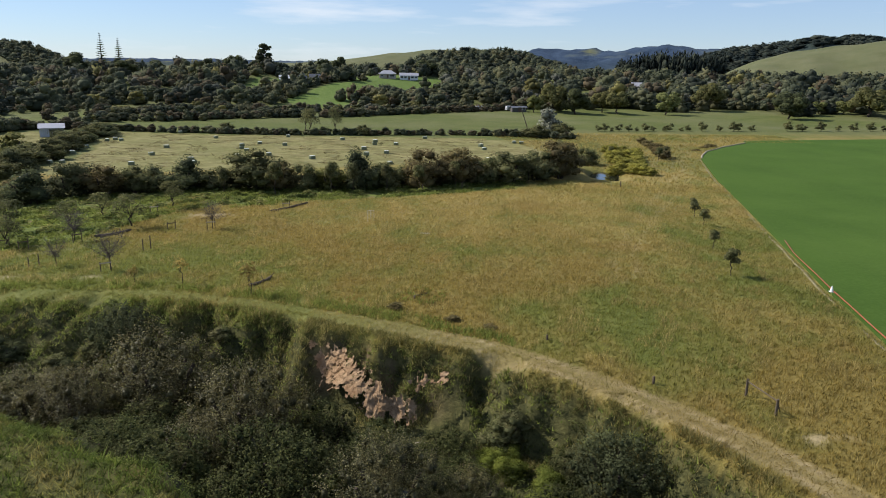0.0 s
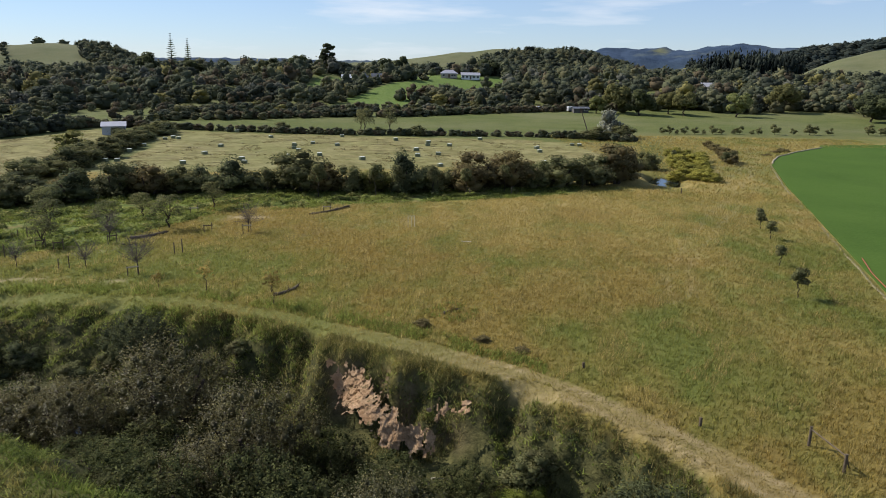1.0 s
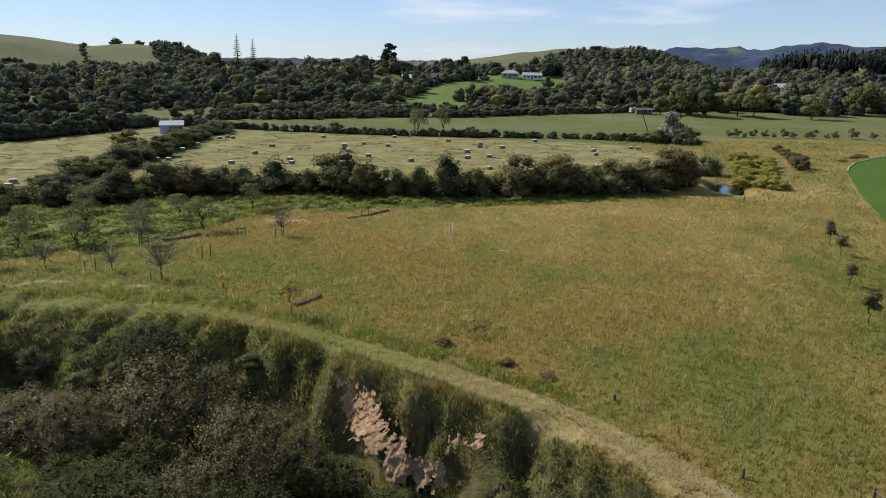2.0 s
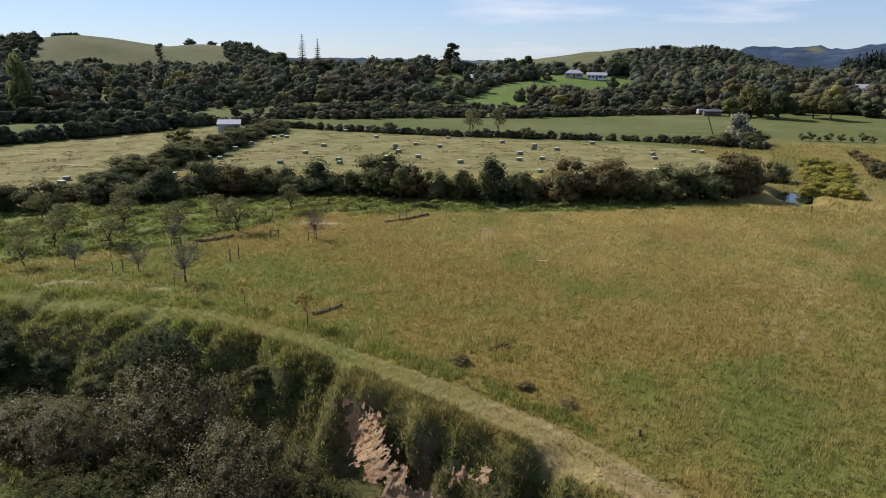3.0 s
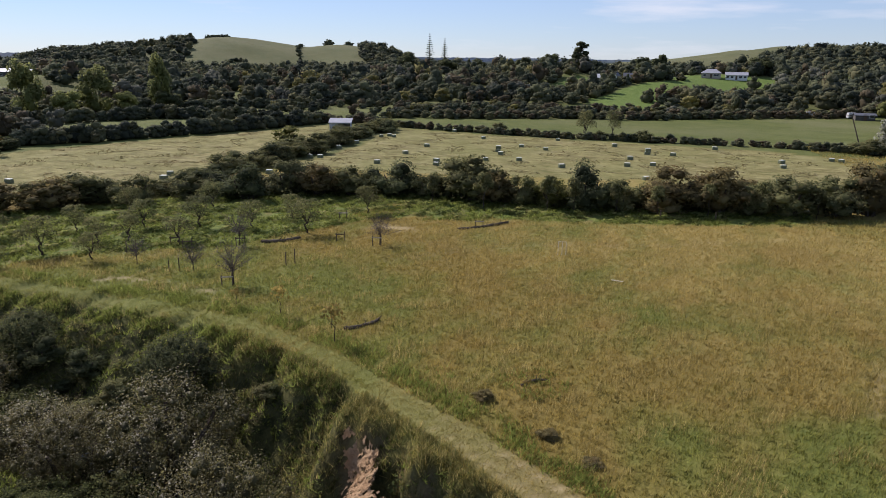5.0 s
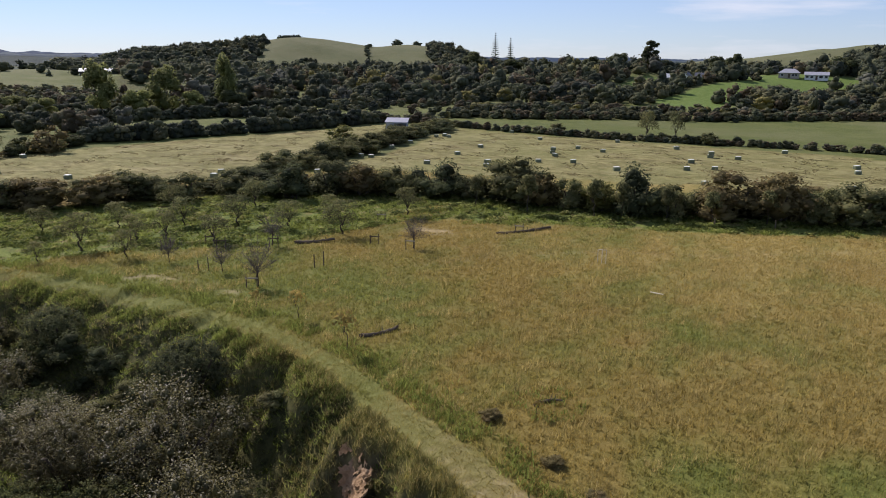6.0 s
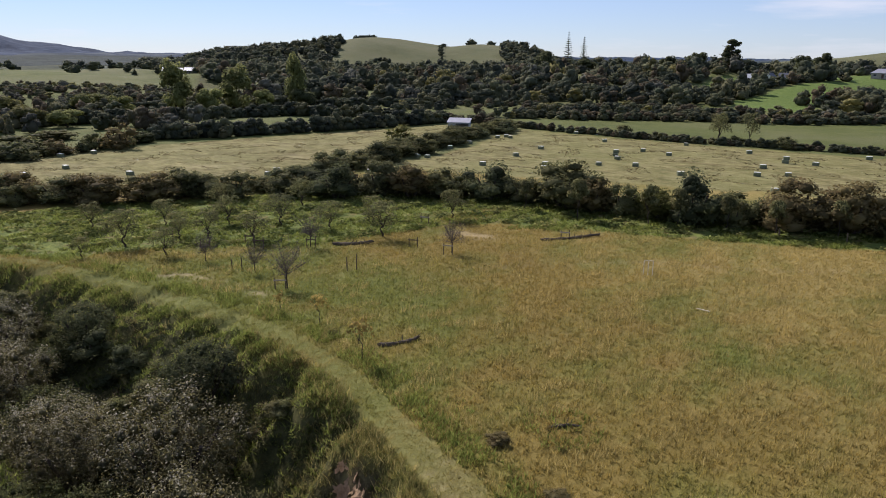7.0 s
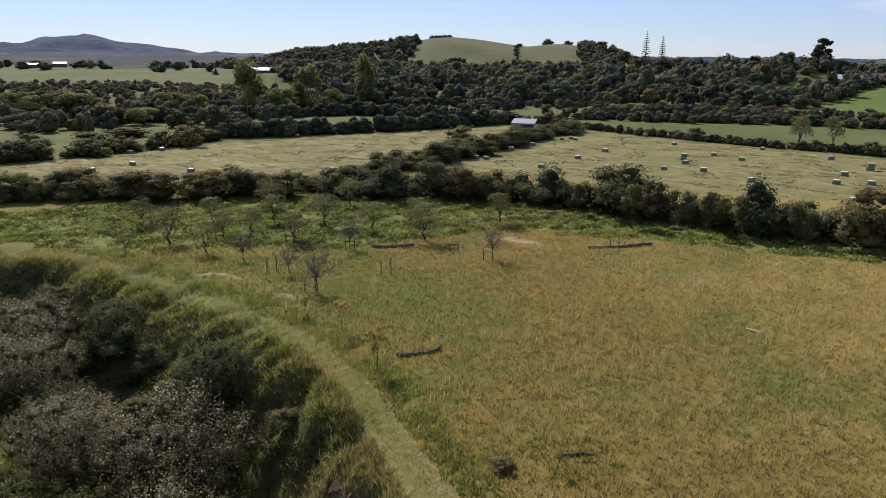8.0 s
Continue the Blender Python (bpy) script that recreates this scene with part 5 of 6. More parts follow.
# ---- clay scarp ----
def make_scarp():
    """The slumped clay face under the track, as a rugged sheet of its own."""
    M = Mat("raw orange clay")
    n1, n2 = M.noise(0.9, 6, 0.7), M.noise(5.0, 5, 0.75)
    col = M.mix(M.span(n1, 0.32, 0.68), (0.235, 0.140, 0.072), (0.43, 0.295, 0.175))
    col = M.mix(M.span(n2, 0.50, 0.72, 0, 0.6), col, (0.14, 0.078, 0.038))
    col = M.mix(M.span(M.noise(1.6, 5, 0.7, shift=14.0), 0.58, 0.66, 0, 0.85), col, (0.075, 0.080, 0.030))
    M.bump(n2, 0.9, 0.2)
    mat = M.done(col, 0.95, 0.1)
    line = SCARP
    n, m = 130, 48
    seg = [math.hypot(b[0] - a[0], b[1] - a[1]) for a, b in zip(line[:-1], line[1:])]
    cum = np.concatenate([[0], np.cumsum(seg)])
    u = np.linspace(0, cum[-1], n)
    px, py = np.interp(u, cum, [p[0] for p in line]), np.interp(u, cum, [p[1] for p in line])
    tx, ty = np.gradient(px), np.gradient(py)
    l = np.hypot(tx, ty)
    nx, ny = ty / l, -tx / l
    V = []
    for i in range(n):
        f = u[i] / cum[-1]
        high = 3.6 * (0.75 + 0.25 * math.sin(f * 9 + 1)) * min(1, 6 * f, 6 * (1 - f)) + 0.3
        for j in range(m):
            g = j / (m - 1)
            ledge = float(noise.noise((u[i] * 0.8, g * 2.2, 4.0)))
            block = float(noise.noise((u[i] * 1.7, g * 5.0, 11.0)))
            chip = float(noise.noise((u[i] * 4.2, g * 12.0, 6.0)))
            out = -0.9 + 2.3 * g ** 1.4 + 0.22 * ledge + 0.17 * (abs(block) ** 0.7 * (1 if block > 0 else -1)) + 0.16 * chip + 0.10 * float(noise.noise((u[i] * 9, g * 26, 8.0)))
            V.append((px[i] + nx[i] * out, py[i] + ny[i] * out, -0.75 - high * g))
    quads = []
    for i in range(n - 1):
        f = u[i] / cum[-1]
        for j in range(m - 1):
            g = j / (m - 1)
            w = 0.55 * float(noise.noise((u[i] * 0.8, g * 2.5, 1.0))) + 0.50 * float(noise.noise((u[i] * 2.3, g * 7, 5.0))) + 0.22 * float(noise.noise((u[i] * 7, g * 20, 3.0)))
            main = (float(np.interp(f, [0, 0.2, 0.37, 0.5, 0.65, 0.8], [0.12, 0.30, 0.30, 0.28, 0.2, 0.05])) - abs(g - float(np.interp(f, [0, 0.2, 0.37, 0.5, 0.65, 0.8], [0.2, 0.3, 0.45, 0.58, 0.66, 0.6])))) * 1.6
            if f > 0.8:
                main = -1.0
            second = 0.3 - abs(f - 0.9) * 3.6 - abs(g - 0.22) * 1.5
            if max(main, second) + w * 1.0 > 0.0:
                quads.append((i * m + j, i * m + j + 1, (i + 1) * m + j + 1, (i + 1) * m + j))
    quads = np.array(quads)
    me = mesh_from("clay_face", np.array(V), quads, mat)
    tagged(new("clay_face", me), "raw orange clay face slumped below the track", "earth bank", kind="structure")


make_scarp()


def make_branch(x, y, z, length, turn, seed):
    """A bleached dead branch with a few side twigs lying on the slope."""
    rs = np.random.RandomState(seed)
    bm = bmesh.new()
    p = Vector((0, 0, 0))
    for k in range(6):
        q = p + Vector((length / 6, rs.normal() * 0.08, rs.normal() * 0.06))
        tube(bm, p, q, 0.05 * (1 - 0.13 * k), 0.05 * (1 - 0.13 * (k + 1)), 6)
        if k > 1:
            tube(bm, q, q + Vector((rs.uniform(0.2, 0.6), rs.choice([-1, 1]) * rs.uniform(0.3, 0.6), rs.uniform(0, 0.3))), 0.022, 0.006, 4)
        p = q
    ob = part("fallen_branch", bm, PALE_TIMBER)
    ob.matrix_world = pose(x, y, z, 0, 4, turn)
    tagged(ob, "bleached dead branch lying below the clay face", "branch", "fallen branches")


for _x, _y, _l, _t, _k in [(0.6, 43.0, 2.4, 12, 1), (-9.0, 47.0, 1.6, 200, 2), (8.4, 32.4, 1.4, -20, 3)]:
    make_branch(_x, _y, ground_at(_x, _y) + 0.25, _l, _t, _k)

# ---- hay bales ----
def make_bale():
    M = Mat("pale green wrapping film")
    co = M.node("ShaderNodeTexCoord").outputs["Object"]
    n = M.noise(3.0, 4, stretch=(1, 1, 5), coords=co)
    M.bump(n, 0.5, 0.04)
    film = M.done(M.mix(M.span(n, 0.3, 0.7), (0.12, 0.145, 0.075), (0.22, 0.235, 0.14)), 0.6, 0.2)
    seam_mat = plain_material("grey-green film edge", (0.10, 0.12, 0.07), (0.20, 0.21, 0.14), 4.0, 0.6, 0.1)
    root = new("hay_bale")
    bm = bmesh.new()
    box(bm, -0.75, -0.55, 0, 0.75, 0.55, 0.92, 0.15)
    rs = np.random.RandomState(5)
    for v in bm.verts:
        v.co += Vector(rs.normal(size=3) * 0.012) + Vector((0, 0, -0.03 * math.cos(v.co.x * 2)))
    part("wrapped_body", bm, film, root, smooth=True)
    for s in (-1, 1):
        bm = bmesh.new()
        box(bm, s * 0.755 - 0.012, -0.36, 0.15, s * 0.755 + 0.012, 0.36, 0.7, 0.01)
        part("end_fold", bm, seam_mat, root)
    # separate paler top panel: sun and gloss on the film put into its colour
    bm = bmesh.new()
    box(bm, -0.66, -0.47, 0.86, 0.66, 0.47, 0.935, 0.03)
    part("top_sheet", bm, plain_material("pale film in sunlit tone", (0.55, 0.56, 0.46), (0.72, 0.72, 0.62), 4.0, 0.45), root)
    bm = bmesh.new()
    box(bm, -0.6, -0.572, 0.05, 0.6, -0.55, 0.5, 0.008)
    part("side_overlap", bm, seam_mat, root)
    return root


BALES_A = [(-68.7, 141), (-66.4, 141.2), (-70.9, 155.8), (-72.3, 165.9), (-73.3, 180.1), (-78.4, 190.5), (-52.8, 139.7), (-53.9, 154.2), (-55, 167.4), (-43.6, 146.8), (-62, 201), (-49.4, 189.2), (-37.8, 166.6), (-35.8, 162.5), (-35.8, 177.2), (-35.6, 152.7), (-29.7, 155.9), (-41.7, 142.3)]
BALES_B = [(-29.3, 174.2), (-31.6, 193.9), (-19.7, 150.2), (-16.8, 188.2), (-10, 167.8), (-7.9, 177.3), (-8.9, 157.4), (-4.6, 160.8), (-2.7, 177.7), (4.8, 193.2), (-3.4, 142.7), (18.1, 175.9), (18.2, 168.9), (17.3, 150), (27.6, 184.3), (29.2, 183.1), (-70.5, 181.5), (-72.5, 183)]
BALES_C = [(-102, 80), (-105.6, 83.7), (-94.5, 77.8), (-108, 91.9), (-122.6, 98.8), (-122.1, 105.2), (-93.2, 94.6), (-74.9, 108), (-77, 111.7), (-63, 120)]
_bale = make_bale()
_rs = np.random.RandomState(17)
for _x, _y in BALES_A + BALES_B + BALES_C:
    _s = _rs.uniform(0.68, 0.80)
    put(_bale, _x, _y, _s, _s, _rs.normal() * 0.35 + 0.2, 0.03, "pale green film-wrapped hay bale on the stubble", "hay bale", "hay bales")
for _x, _y in [(-37.8, 166.6), (-7.9, 177.3)]:
    _m = Matrix.LocRotScale((_x + 0.1, _y, ground_at(_x, _y) + 0.66), Euler((0, 0, 0.3)), (0.74, 0.74, 0.74))
    tagged(copy_thing(_bale, _m), "green film-wrapped hay bale stacked on another", "hay bale", "hay bales")
drop_proto(_bale)

# ---- buildings ----
WALL_WHITE = plain_material("weathered off-white boards", (0.55, 0.55, 0.53), (0.74, 0.74, 0.72), 0.8, 0.7)
ROOF_PALE = plain_material("pale galvanised roofing", (0.22, 0.22, 0.24), (0.34, 0.34, 0.37), 0.6, 0.5, 0.4)
ROOF_DARK = plain_material("dark slate-grey roofing", (0.05, 0.055, 0.07), (0.12, 0.125, 0.14), 0.8, 0.6)
ROOF_WHITE = plain_material("white metal roofing", (0.42, 0.43, 0.44), (0.55, 0.56, 0.57), 0.5, 0.4)
GLASS = plain_material("dark window glass", (0.02, 0.025, 0.03), (0.05, 0.055, 0.06), 1.0, 0.12, 0.6)
DOOR = plain_material("brown painted door", (0.08, 0.05, 0.035), (0.14, 0.09, 0.06), 2.0)
BARNWALL = plain_material("dark stained barn boards", (0.05, 0.045, 0.04), (0.12, 0.11, 0.10), 0.8)
BRICKY = plain_material("buff rendered wall", (0.30, 0.25, 0.20), (0.44, 0.38, 0.31), 0.7)


def make_house(name, x, y, turn, w, d, h, rise, wall_mat, roof_mat, label, category="house", windows=3, hip=0.0, sink=0.4):
    """A gabled or hipped building: walls, roof with eaves, door and windows with frames."""
    root = new(name)
    bm = bmesh.new()
    box(bm, -w / 2, -d / 2, -sink, w / 2, d / 2, h)
    a = [bm.verts.new(p) for p in ((-w / 2, -d / 2, h), (-w / 2, d / 2, h), (-w / 2 + hip, 0, h + rise))]
    b = [bm.verts.new(p) for p in ((w / 2, -d / 2, h), (w / 2, d / 2, h), (w / 2 - hip, 0, h + rise))]
    bm.faces.new(a), bm.faces.new(b[::-1])
    part("wall", bm, wall_mat, root)
    bm = bmesh.new()
    e, t = 0.45, 0.14
    lift = 0.06
    lo = [(-w / 2 - e, -d / 2 - e, h - 0.15 + lift), (w / 2 + e, -d / 2 - e, h - 0.15 + lift), (w / 2 + e, d / 2 + e, h - 0.15 + lift), (-w / 2 - e, d / 2 + e, h - 0.15 + lift)]
    rd = [(-w / 2 + hip - (e if not hip else 0), 0, h + rise + lift), (w / 2 - hip + (e if not hip else 0), 0, h + rise + lift)]
    up = [bm.verts.new((p[0], p[1], p[2] + t)) for p in lo + rd]
    dn = [bm.verts.new(p) for p in lo + rd]
    for vs, flip in ((up, False), (dn, True)):
        for f in ((0, 1, 5, 4), (2, 3, 4, 5)):
            bm.faces.new([vs[i] for i in (f[::-1] if flip else f)])
        if hip:
            for f in ((3, 0, 4), (1, 2, 5)):
                bm.faces.new([vs[i] for i in (f[::-1] if flip else f)])
    for i, j in ((0, 1), (2, 3)) + (((1, 2), (3, 0)) if hip else ((1, 5), (5, 2), (3, 4), (4, 0))):
        bm.faces.new((up[i], dn[i], dn[j], up[j]))
    bmesh.ops.recalc_face_normals(bm, faces=bm.faces)
    part("roof", bm, roof_mat, root)
    bm = bmesh.new()
    box(bm, -0.5, -d / 2 - 0.05, 0, 0.5, -d / 2 + 0.02, 2.05)
    part("door", bm, DOOR, root)
    for i in range(windows):
        cx = -w / 2 + (i + 0.5) * w / windows
        if abs(cx) < 1.1:
            cx += 1.9
        bm = bmesh.new()
        box(bm, cx - 0.75, -d / 2 - 0.07, 0.85, cx + 0.75, -d / 2 + 0.02, 2.05)
        win = part("window", bm, WALL_WHITE, root)
        bm = bmesh.new()
        box(bm, cx - 0.65, -d / 2 - 0.09, 0.95, cx + 0.65, -d / 2 - 0.075, 1.95)
        part("pane", bm, GLASS, win)
    root.matrix_world = Matrix.LocRotScale((x, y, ground_at(x, y)), Euler((0, 0, radians(turn))), None)
    return tagged(root, label, category)


make_house("house", -74, 449, 12, 6, 5.5, 2.6, 2.2, WALL_WHITE, ROOF_WHITE, "white gabled house among trees on the hill")
make_house("house", -64, 452, 80, 6, 5.5, 2.8, 2.6, WALL_WHITE, ROOF_DARK, "white house with steep dark gabled roof")
make_house("house", -56, 450, 8, 6, 5.5, 2.7, 2.4, WALL_WHITE, ROOF_DARK, "white house with steep dark gabled roof")
make_house("house", -12, 452, 3, 10, 7, 2.5, 1.9, BRICKY, ROOF_PALE, "low buff farmhouse with pale hipped roof", hip=2.6)
make_house("house", 1, 453, 3, 11, 6, 2.4, 1.4, WALL_WHITE, ROOF_PALE, "long low white farmhouse wing with pale roof", windows=5)
make_house("cottage", 126, 398, -20, 5.5, 5, 2.8, 2.2, WALL_WHITE, ROOF_PALE, "small white cottage beside the wooded hill", "cottage", 1)
make_house("barn", -371, 305, 50, 17, 9, 3.0, 1.7, BARNWALL, ROOF_WHITE, "large farm building with white metal roof", "barn", 4)
make_house("barn", -361, 316, 50, 8, 7, 2.8, 1.6, BARNWALL, ROOF_DARK, "smaller farm building beside the large barn", "barn", 1)
for _i, (_x, _y) in enumerate([(-478, 214), (-470, 228)]):
    make_house("packing_shed", _x, _y, 62, 7, 4, 2.4, 0.6, BARNWALL, ROOF_WHITE, "distant low shed with a white roof", "shed", 2)


def make_field_shed():
    """A lean-to field shed with an open front bay."""
    root = new("field_shed")
    w, d, h0, h1 = 5.6, 4.4, 2.2, 2.9
    iron = plain_material("pale blue-grey corrugated iron", (0.24, 0.27, 0.31), (0.40, 0.43, 0.47), 0.7, 0.5, 0.4, 0.01, stretch=(6, 6, 0.3))
    for nm, b in (("back_wall", (-w / 2, d / 2 - 0.1, 0, w / 2, d / 2, h1)), ("side_wall", (-w / 2, -d / 2, 0, -w / 2 + 0.1, d / 2 - 0.1, h0)), ("side_wall", (w / 2 - 0.1, -d / 2, 0, w / 2, d / 2 - 0.1, h0)),
                  ("front_wall", (-w / 2 + 0.1, -d / 2, 0, -0.6, -d / 2 + 0.1, h0)), ("front_wall", (-0.6, -d / 2, 1.9, w / 2 - 0.1, -d / 2 + 0.1, h0))):
        bm = bmesh.new()
        box(bm, *b)
        part(nm, bm, iron, root)
    bm = bmesh.new()
    vs = box(bm, -w / 2 - 0.3, -d / 2 - 0.4, 0, w / 2 + 0.3, d / 2 + 0.3, 0.1)
    for v in vs:
        v.co.z += h0 + 0.05 + (v.co.y + d / 2) / d * (h1 - h0)
    part("roof", bm, ROOF_PALE, root)
    for px in (-0.55, 1.0, 2.6):
        bm = bmesh.new()
        box(bm, px - 0.06, -d / 2 + 0.12, 0, px + 0.06, -d / 2 + 0.24, h0)
        part("post", bm, TIMBER, root)
    root.matrix_world = Matrix.LocRotScale((-91, 190, ground_at(-91, 190)), Euler((0, 0, radians(25))), None)
    tagged(root, "pale grey corrugated-iron field shed beside the hedge", "shed")


make_field_shed()


def make_vehicle(x, y, turn, length, body_mat, label):
    """A small parked van: body, cab glass and four wheels."""
    root = new("van")
    bm = bmesh.new()
    box(bm, -length / 2, -0.9, 0.35, length / 2, 0.9, 1.25, 0.1)
    box(bm, -length / 2 + 0.05, -0.85, 1.2, length / 2 - 1.1, 0.85, 2.1, 0.12)
    part("body", bm, body_mat, root)
    bm = bmesh.new()
    box(bm, length / 2 - 1.12, -0.75, 1.3, length / 2 - 1.0, 0.75, 1.95, 0.03)
    part("windscreen", bm, GLASS, root)
    tyre = plain_material("black rubber", (0.02, 0.02, 0.02), (0.04, 0.04, 0.04), 3.0)
    for wx in (-length / 2 + 0.9, length / 2 - 0.9):
        for wy in (-0.85, 0.85):
            bm = bmesh.new()
            tube(bm, (wx, wy - 0.1, 0.34), (wx, wy + 0.1, 0.34), 0.34, 0.34, 14)
            part("wheel", bm, tyre, root)
    root.matrix_world = Matrix.LocRotScale((x, y, ground_at(x, y)), Euler((0, 0, radians(turn))), None)
    tagged(root, label, "vehicle", "vehicles in the yard")


for _x, _y, _t, _l in [(31, 309, 10, 3.8), (44, 310, 20, 3.8)]:
    make_vehicle(_x, _y, _t, _l, ROOF_WHITE, "small white van parked in the far yard")
make_house("yard_shed", 47, 306, 5, 6, 4, 1.7, 0.5, BARNWALL, ROOF_DARK, "low dark yard shed at the paddock edge", "shed", 1)

# ---- tall trees on the ridge ----
def make_norfolk(x, y, h, seed):
    rs = np.random.RandomState(seed)
    root = new("norfolk_pine")
    bm = bmesh.new()
    tube(bm, (0, 0, -0.5), (0, 0, h * 0.5), 0.45, 0.28, 8)
    tube(bm, (0, 0, h * 0.5), (0, 0, h), 0.28, 0.04, 8)
    part("trunk", bm, BARK, root)
    tiers = 15
    for k in range(tiers):
        f = k / (tiers - 1)
        z, reach = h * (0.2 + 0.77 * f), (4.4 - 3.9 * f) * rs.uniform(0.65, 1.15)
        bm = bmesh.new()
        for i in range(5):
            a = 2 * math.pi * i / 5 + k * 0.7 + rs.normal() * 0.25
            e = Vector((math.cos(a) * reach, math.sin(a) * reach, z + 0.28 * reach))
            tube(bm, (0, 0, z), e, 0.10, 0.04, 4)
            for j in range(9):
                p = Vector((0, 0, z)).lerp(e, 0.3 + 0.08 * j)
                s = 0.85 * (1 - 0.04 * j) * (1 - 0.45 * f) * rs.uniform(0.6, 1.2)
                q = Vector((-math.sin(a), math.cos(a), 0)) * s
                up_ = Vector((0, 0, 0.42 * s))
                vs = [bm.verts.new(p + v) for v in (-q, up_ * 0.8 - q * 0.2, q + up_, -up_)]
                bm.faces.new(vs)
        part("branch_tier", bm, LEAF_DARK, root)
    root.matrix_world = Matrix.Translation((x, y, ground_at(x, y)))
    tagged(root, "tall sparse tiered pine on the ridge", "tree", "tiered pines")


make_norfolk(-182, 451, 24, 1)
make_norfolk(-172.5, 453, 21.5, 2)


def make_big_tree(x, y, h, w, seed, lumps, label, leaf):
    """A tall ragged conifer with a layered crown."""
    rs = np.random.RandomState(seed)
    root = new("tree")
    sub("trunk", branches(rs, h * 0.9, 0.7, h * 0.6, 7, w * 0.35), root)
    v, nn, t, q = foliage(rs, [(a * w, b * w, c * h, r * w, 0.6) for a, b, c, r in lumps], 2200, 0.55, 0.8, 0.8)
    sub("crown", mesh_from("crown", v, [t, q], leaf, True, nn), root)
    root.matrix_world = Matrix.Translation((x, y, ground_at(x, y)))
    tagged(root, label, "tree")


make_big_tree(-92, 482, 17, 14, 3, [(0, 0, 0.25, 0.34), (0.1, 0.1, 0.4, 0.3), (-0.18, 0, 0.5, 0.22), (0.2, 0, 0.6, 0.16), (-0.1, 0.05, 0.72, 0.2), (0.12, 0, 0.82, 0.17), (-0.02, 0, 0.92, 0.2), (0.28, 0, 0.88, 0.1), (-0.25, 0, 0.62, 0.1)], "tall ragged dark conifer standing above the houses", LEAF_DARK)
for _x, _y, _w_, _h in [(-56, 507, 15, 13), (-46, 505, 14, 14.5), (-196, 448, 14, 14), (-168, 446, 17, 10), (-110, 478, 12, 11), (-128, 480, 11, 11), (-140, 470, 10, 12), (12, 480, 14, 11), (-155, 466, 10, 11)]:
    put(PARK_DARK, _x, _y, _w_, _h, _x, 0.4, "tall dark rounded tree on the ridge skyline", "tree", "ridge trees")
for _i in range(5):
    put(PARK_DARK, -36 + 2.6 * _i, 437, 1.6, 5.0, _i, 0.2, "slim dark cypress beside the farmhouse lawn", "tree", "cypress row")
hedge_mass("drive_hedge", [(-62, 330), (-62, 350), (-49, 402), (-24, 436)], 2.2, 5, 4.0, 0.8, T_DARK, 48, "dark hedge lining the farm drive")
hedge_mass("shelterbelt", [(26, 428), (46, 427), (67, 424)], 1.2, 6, 7.5, 0.4, T_DARK, 49, "tall clipped dark shelterbelt")
hedge_mass("lawn_clump", [(-30, 350), (-8, 364), (10, 372)], 1.1, 6.5, 7.0, 3.0, T_OLIVE, 50, "rounded shrubs clumped below the lawn")

# ---- young trees, guards, logs and posts in the meadow ----
def make_bare_tree(seed, h, w):
    """A nearly leafless young tree: fine grey twigs on a dark stem."""
    rs = np.random.RandomState(seed)
    root = new("bare_tree")
    bm = bmesh.new()
    tube(bm, (0, 0, -0.1), (0.05, 0, h * 0.35), 0.06, 0.045)
    part("trunk", bm, BARK, root)
    twig = plain_material("grey lichen twigs", (0.065, 0.050, 0.042), (0.145, 0.115, 0.10), 3.0)
    bm = bmesh.new()
    for i in range(30):
        a, f = 2.4 * i, rs.uniform(0.35, 1)
        s = Vector((0.05, 0, h * rs.uniform(0.22, 0.36)))
        e = Vector((math.cos(a) * w * 0.5 * f, math.sin(a) * w * 0.5 * f, h * rs.uniform(0.38, 1.0)))
        tube(bm, s, e, 0.018, 0.007, 4)
        for j in range(16):
            p = s.lerp(e, rs.uniform(0.3, 1))
            tube(bm, p, p + Vector(rs.normal(size=3) * 0.34) + Vector((0, 0, 0.05)), 0.010, 0.004, 3)
    part("twig_crown", bm, twig, root)
    return root


BARE = make_bare_tree(5, 1.0 * 4, 4.2)


def put_raw(proto, x, y, s, turn, label, category, group=""):
    m = Matrix.LocRotScale((x, y, ground_at(x, y)), Euler((0, 0, turn)), (s, s, s))
    return tagged(copy_thing(proto, m), label, category, group)


for _x, _y, _s in [(-28.6, 68.1, 1.1), (-23.5, 85.9, 0.95), (-34.5, 69.7, 0.75), (-37, 79.4, 1.0), (-41.2, 69.4, 0.75)]:
    put_raw(BARE, _x, _y, _s, _x, "nearly leafless grey young tree in the meadow", "tree", "young trees")
for _x, _y, _s in [(-13.7, 60.5, 3.2), (-20.5, 63.6, 2.6), (-24.8, 63.7, 1.8), (1.2, 58.2, 1.3)]:
    put(GOLD, _x, _y, _s * 0.9, _s, _x, 0.05, "slender young tree with sparse golden leaves", "tree", "young trees")
for _x, _y, _s in [(-52.4, 67.9, 4.2), (-46, 68.3, 3.0), (-50.7, 73.3, 3.2), (-52.2, 81.2, 3.6), (-43.1, 77, 3.4), (-46.7, 84.3, 4.0), (-40.5, 86.1, 3.6), (-33.7, 87.2, 4.2), (-32.4, 99.3, 3.8), (-48.5, 75.4, 3.4), (-39, 92, 3.4), (-59, 85.8, 3.6), (-52.9, 93.9, 3.6), (-57, 76, 3.4), (-52.3, 63.2, 2.2), (-62, 70, 3.2)]:
    put(WISPY, _x, _y, _s * 1.05, _s, _x, 0.05, "small wispy green tree in the weedy ground", "tree", "young trees")
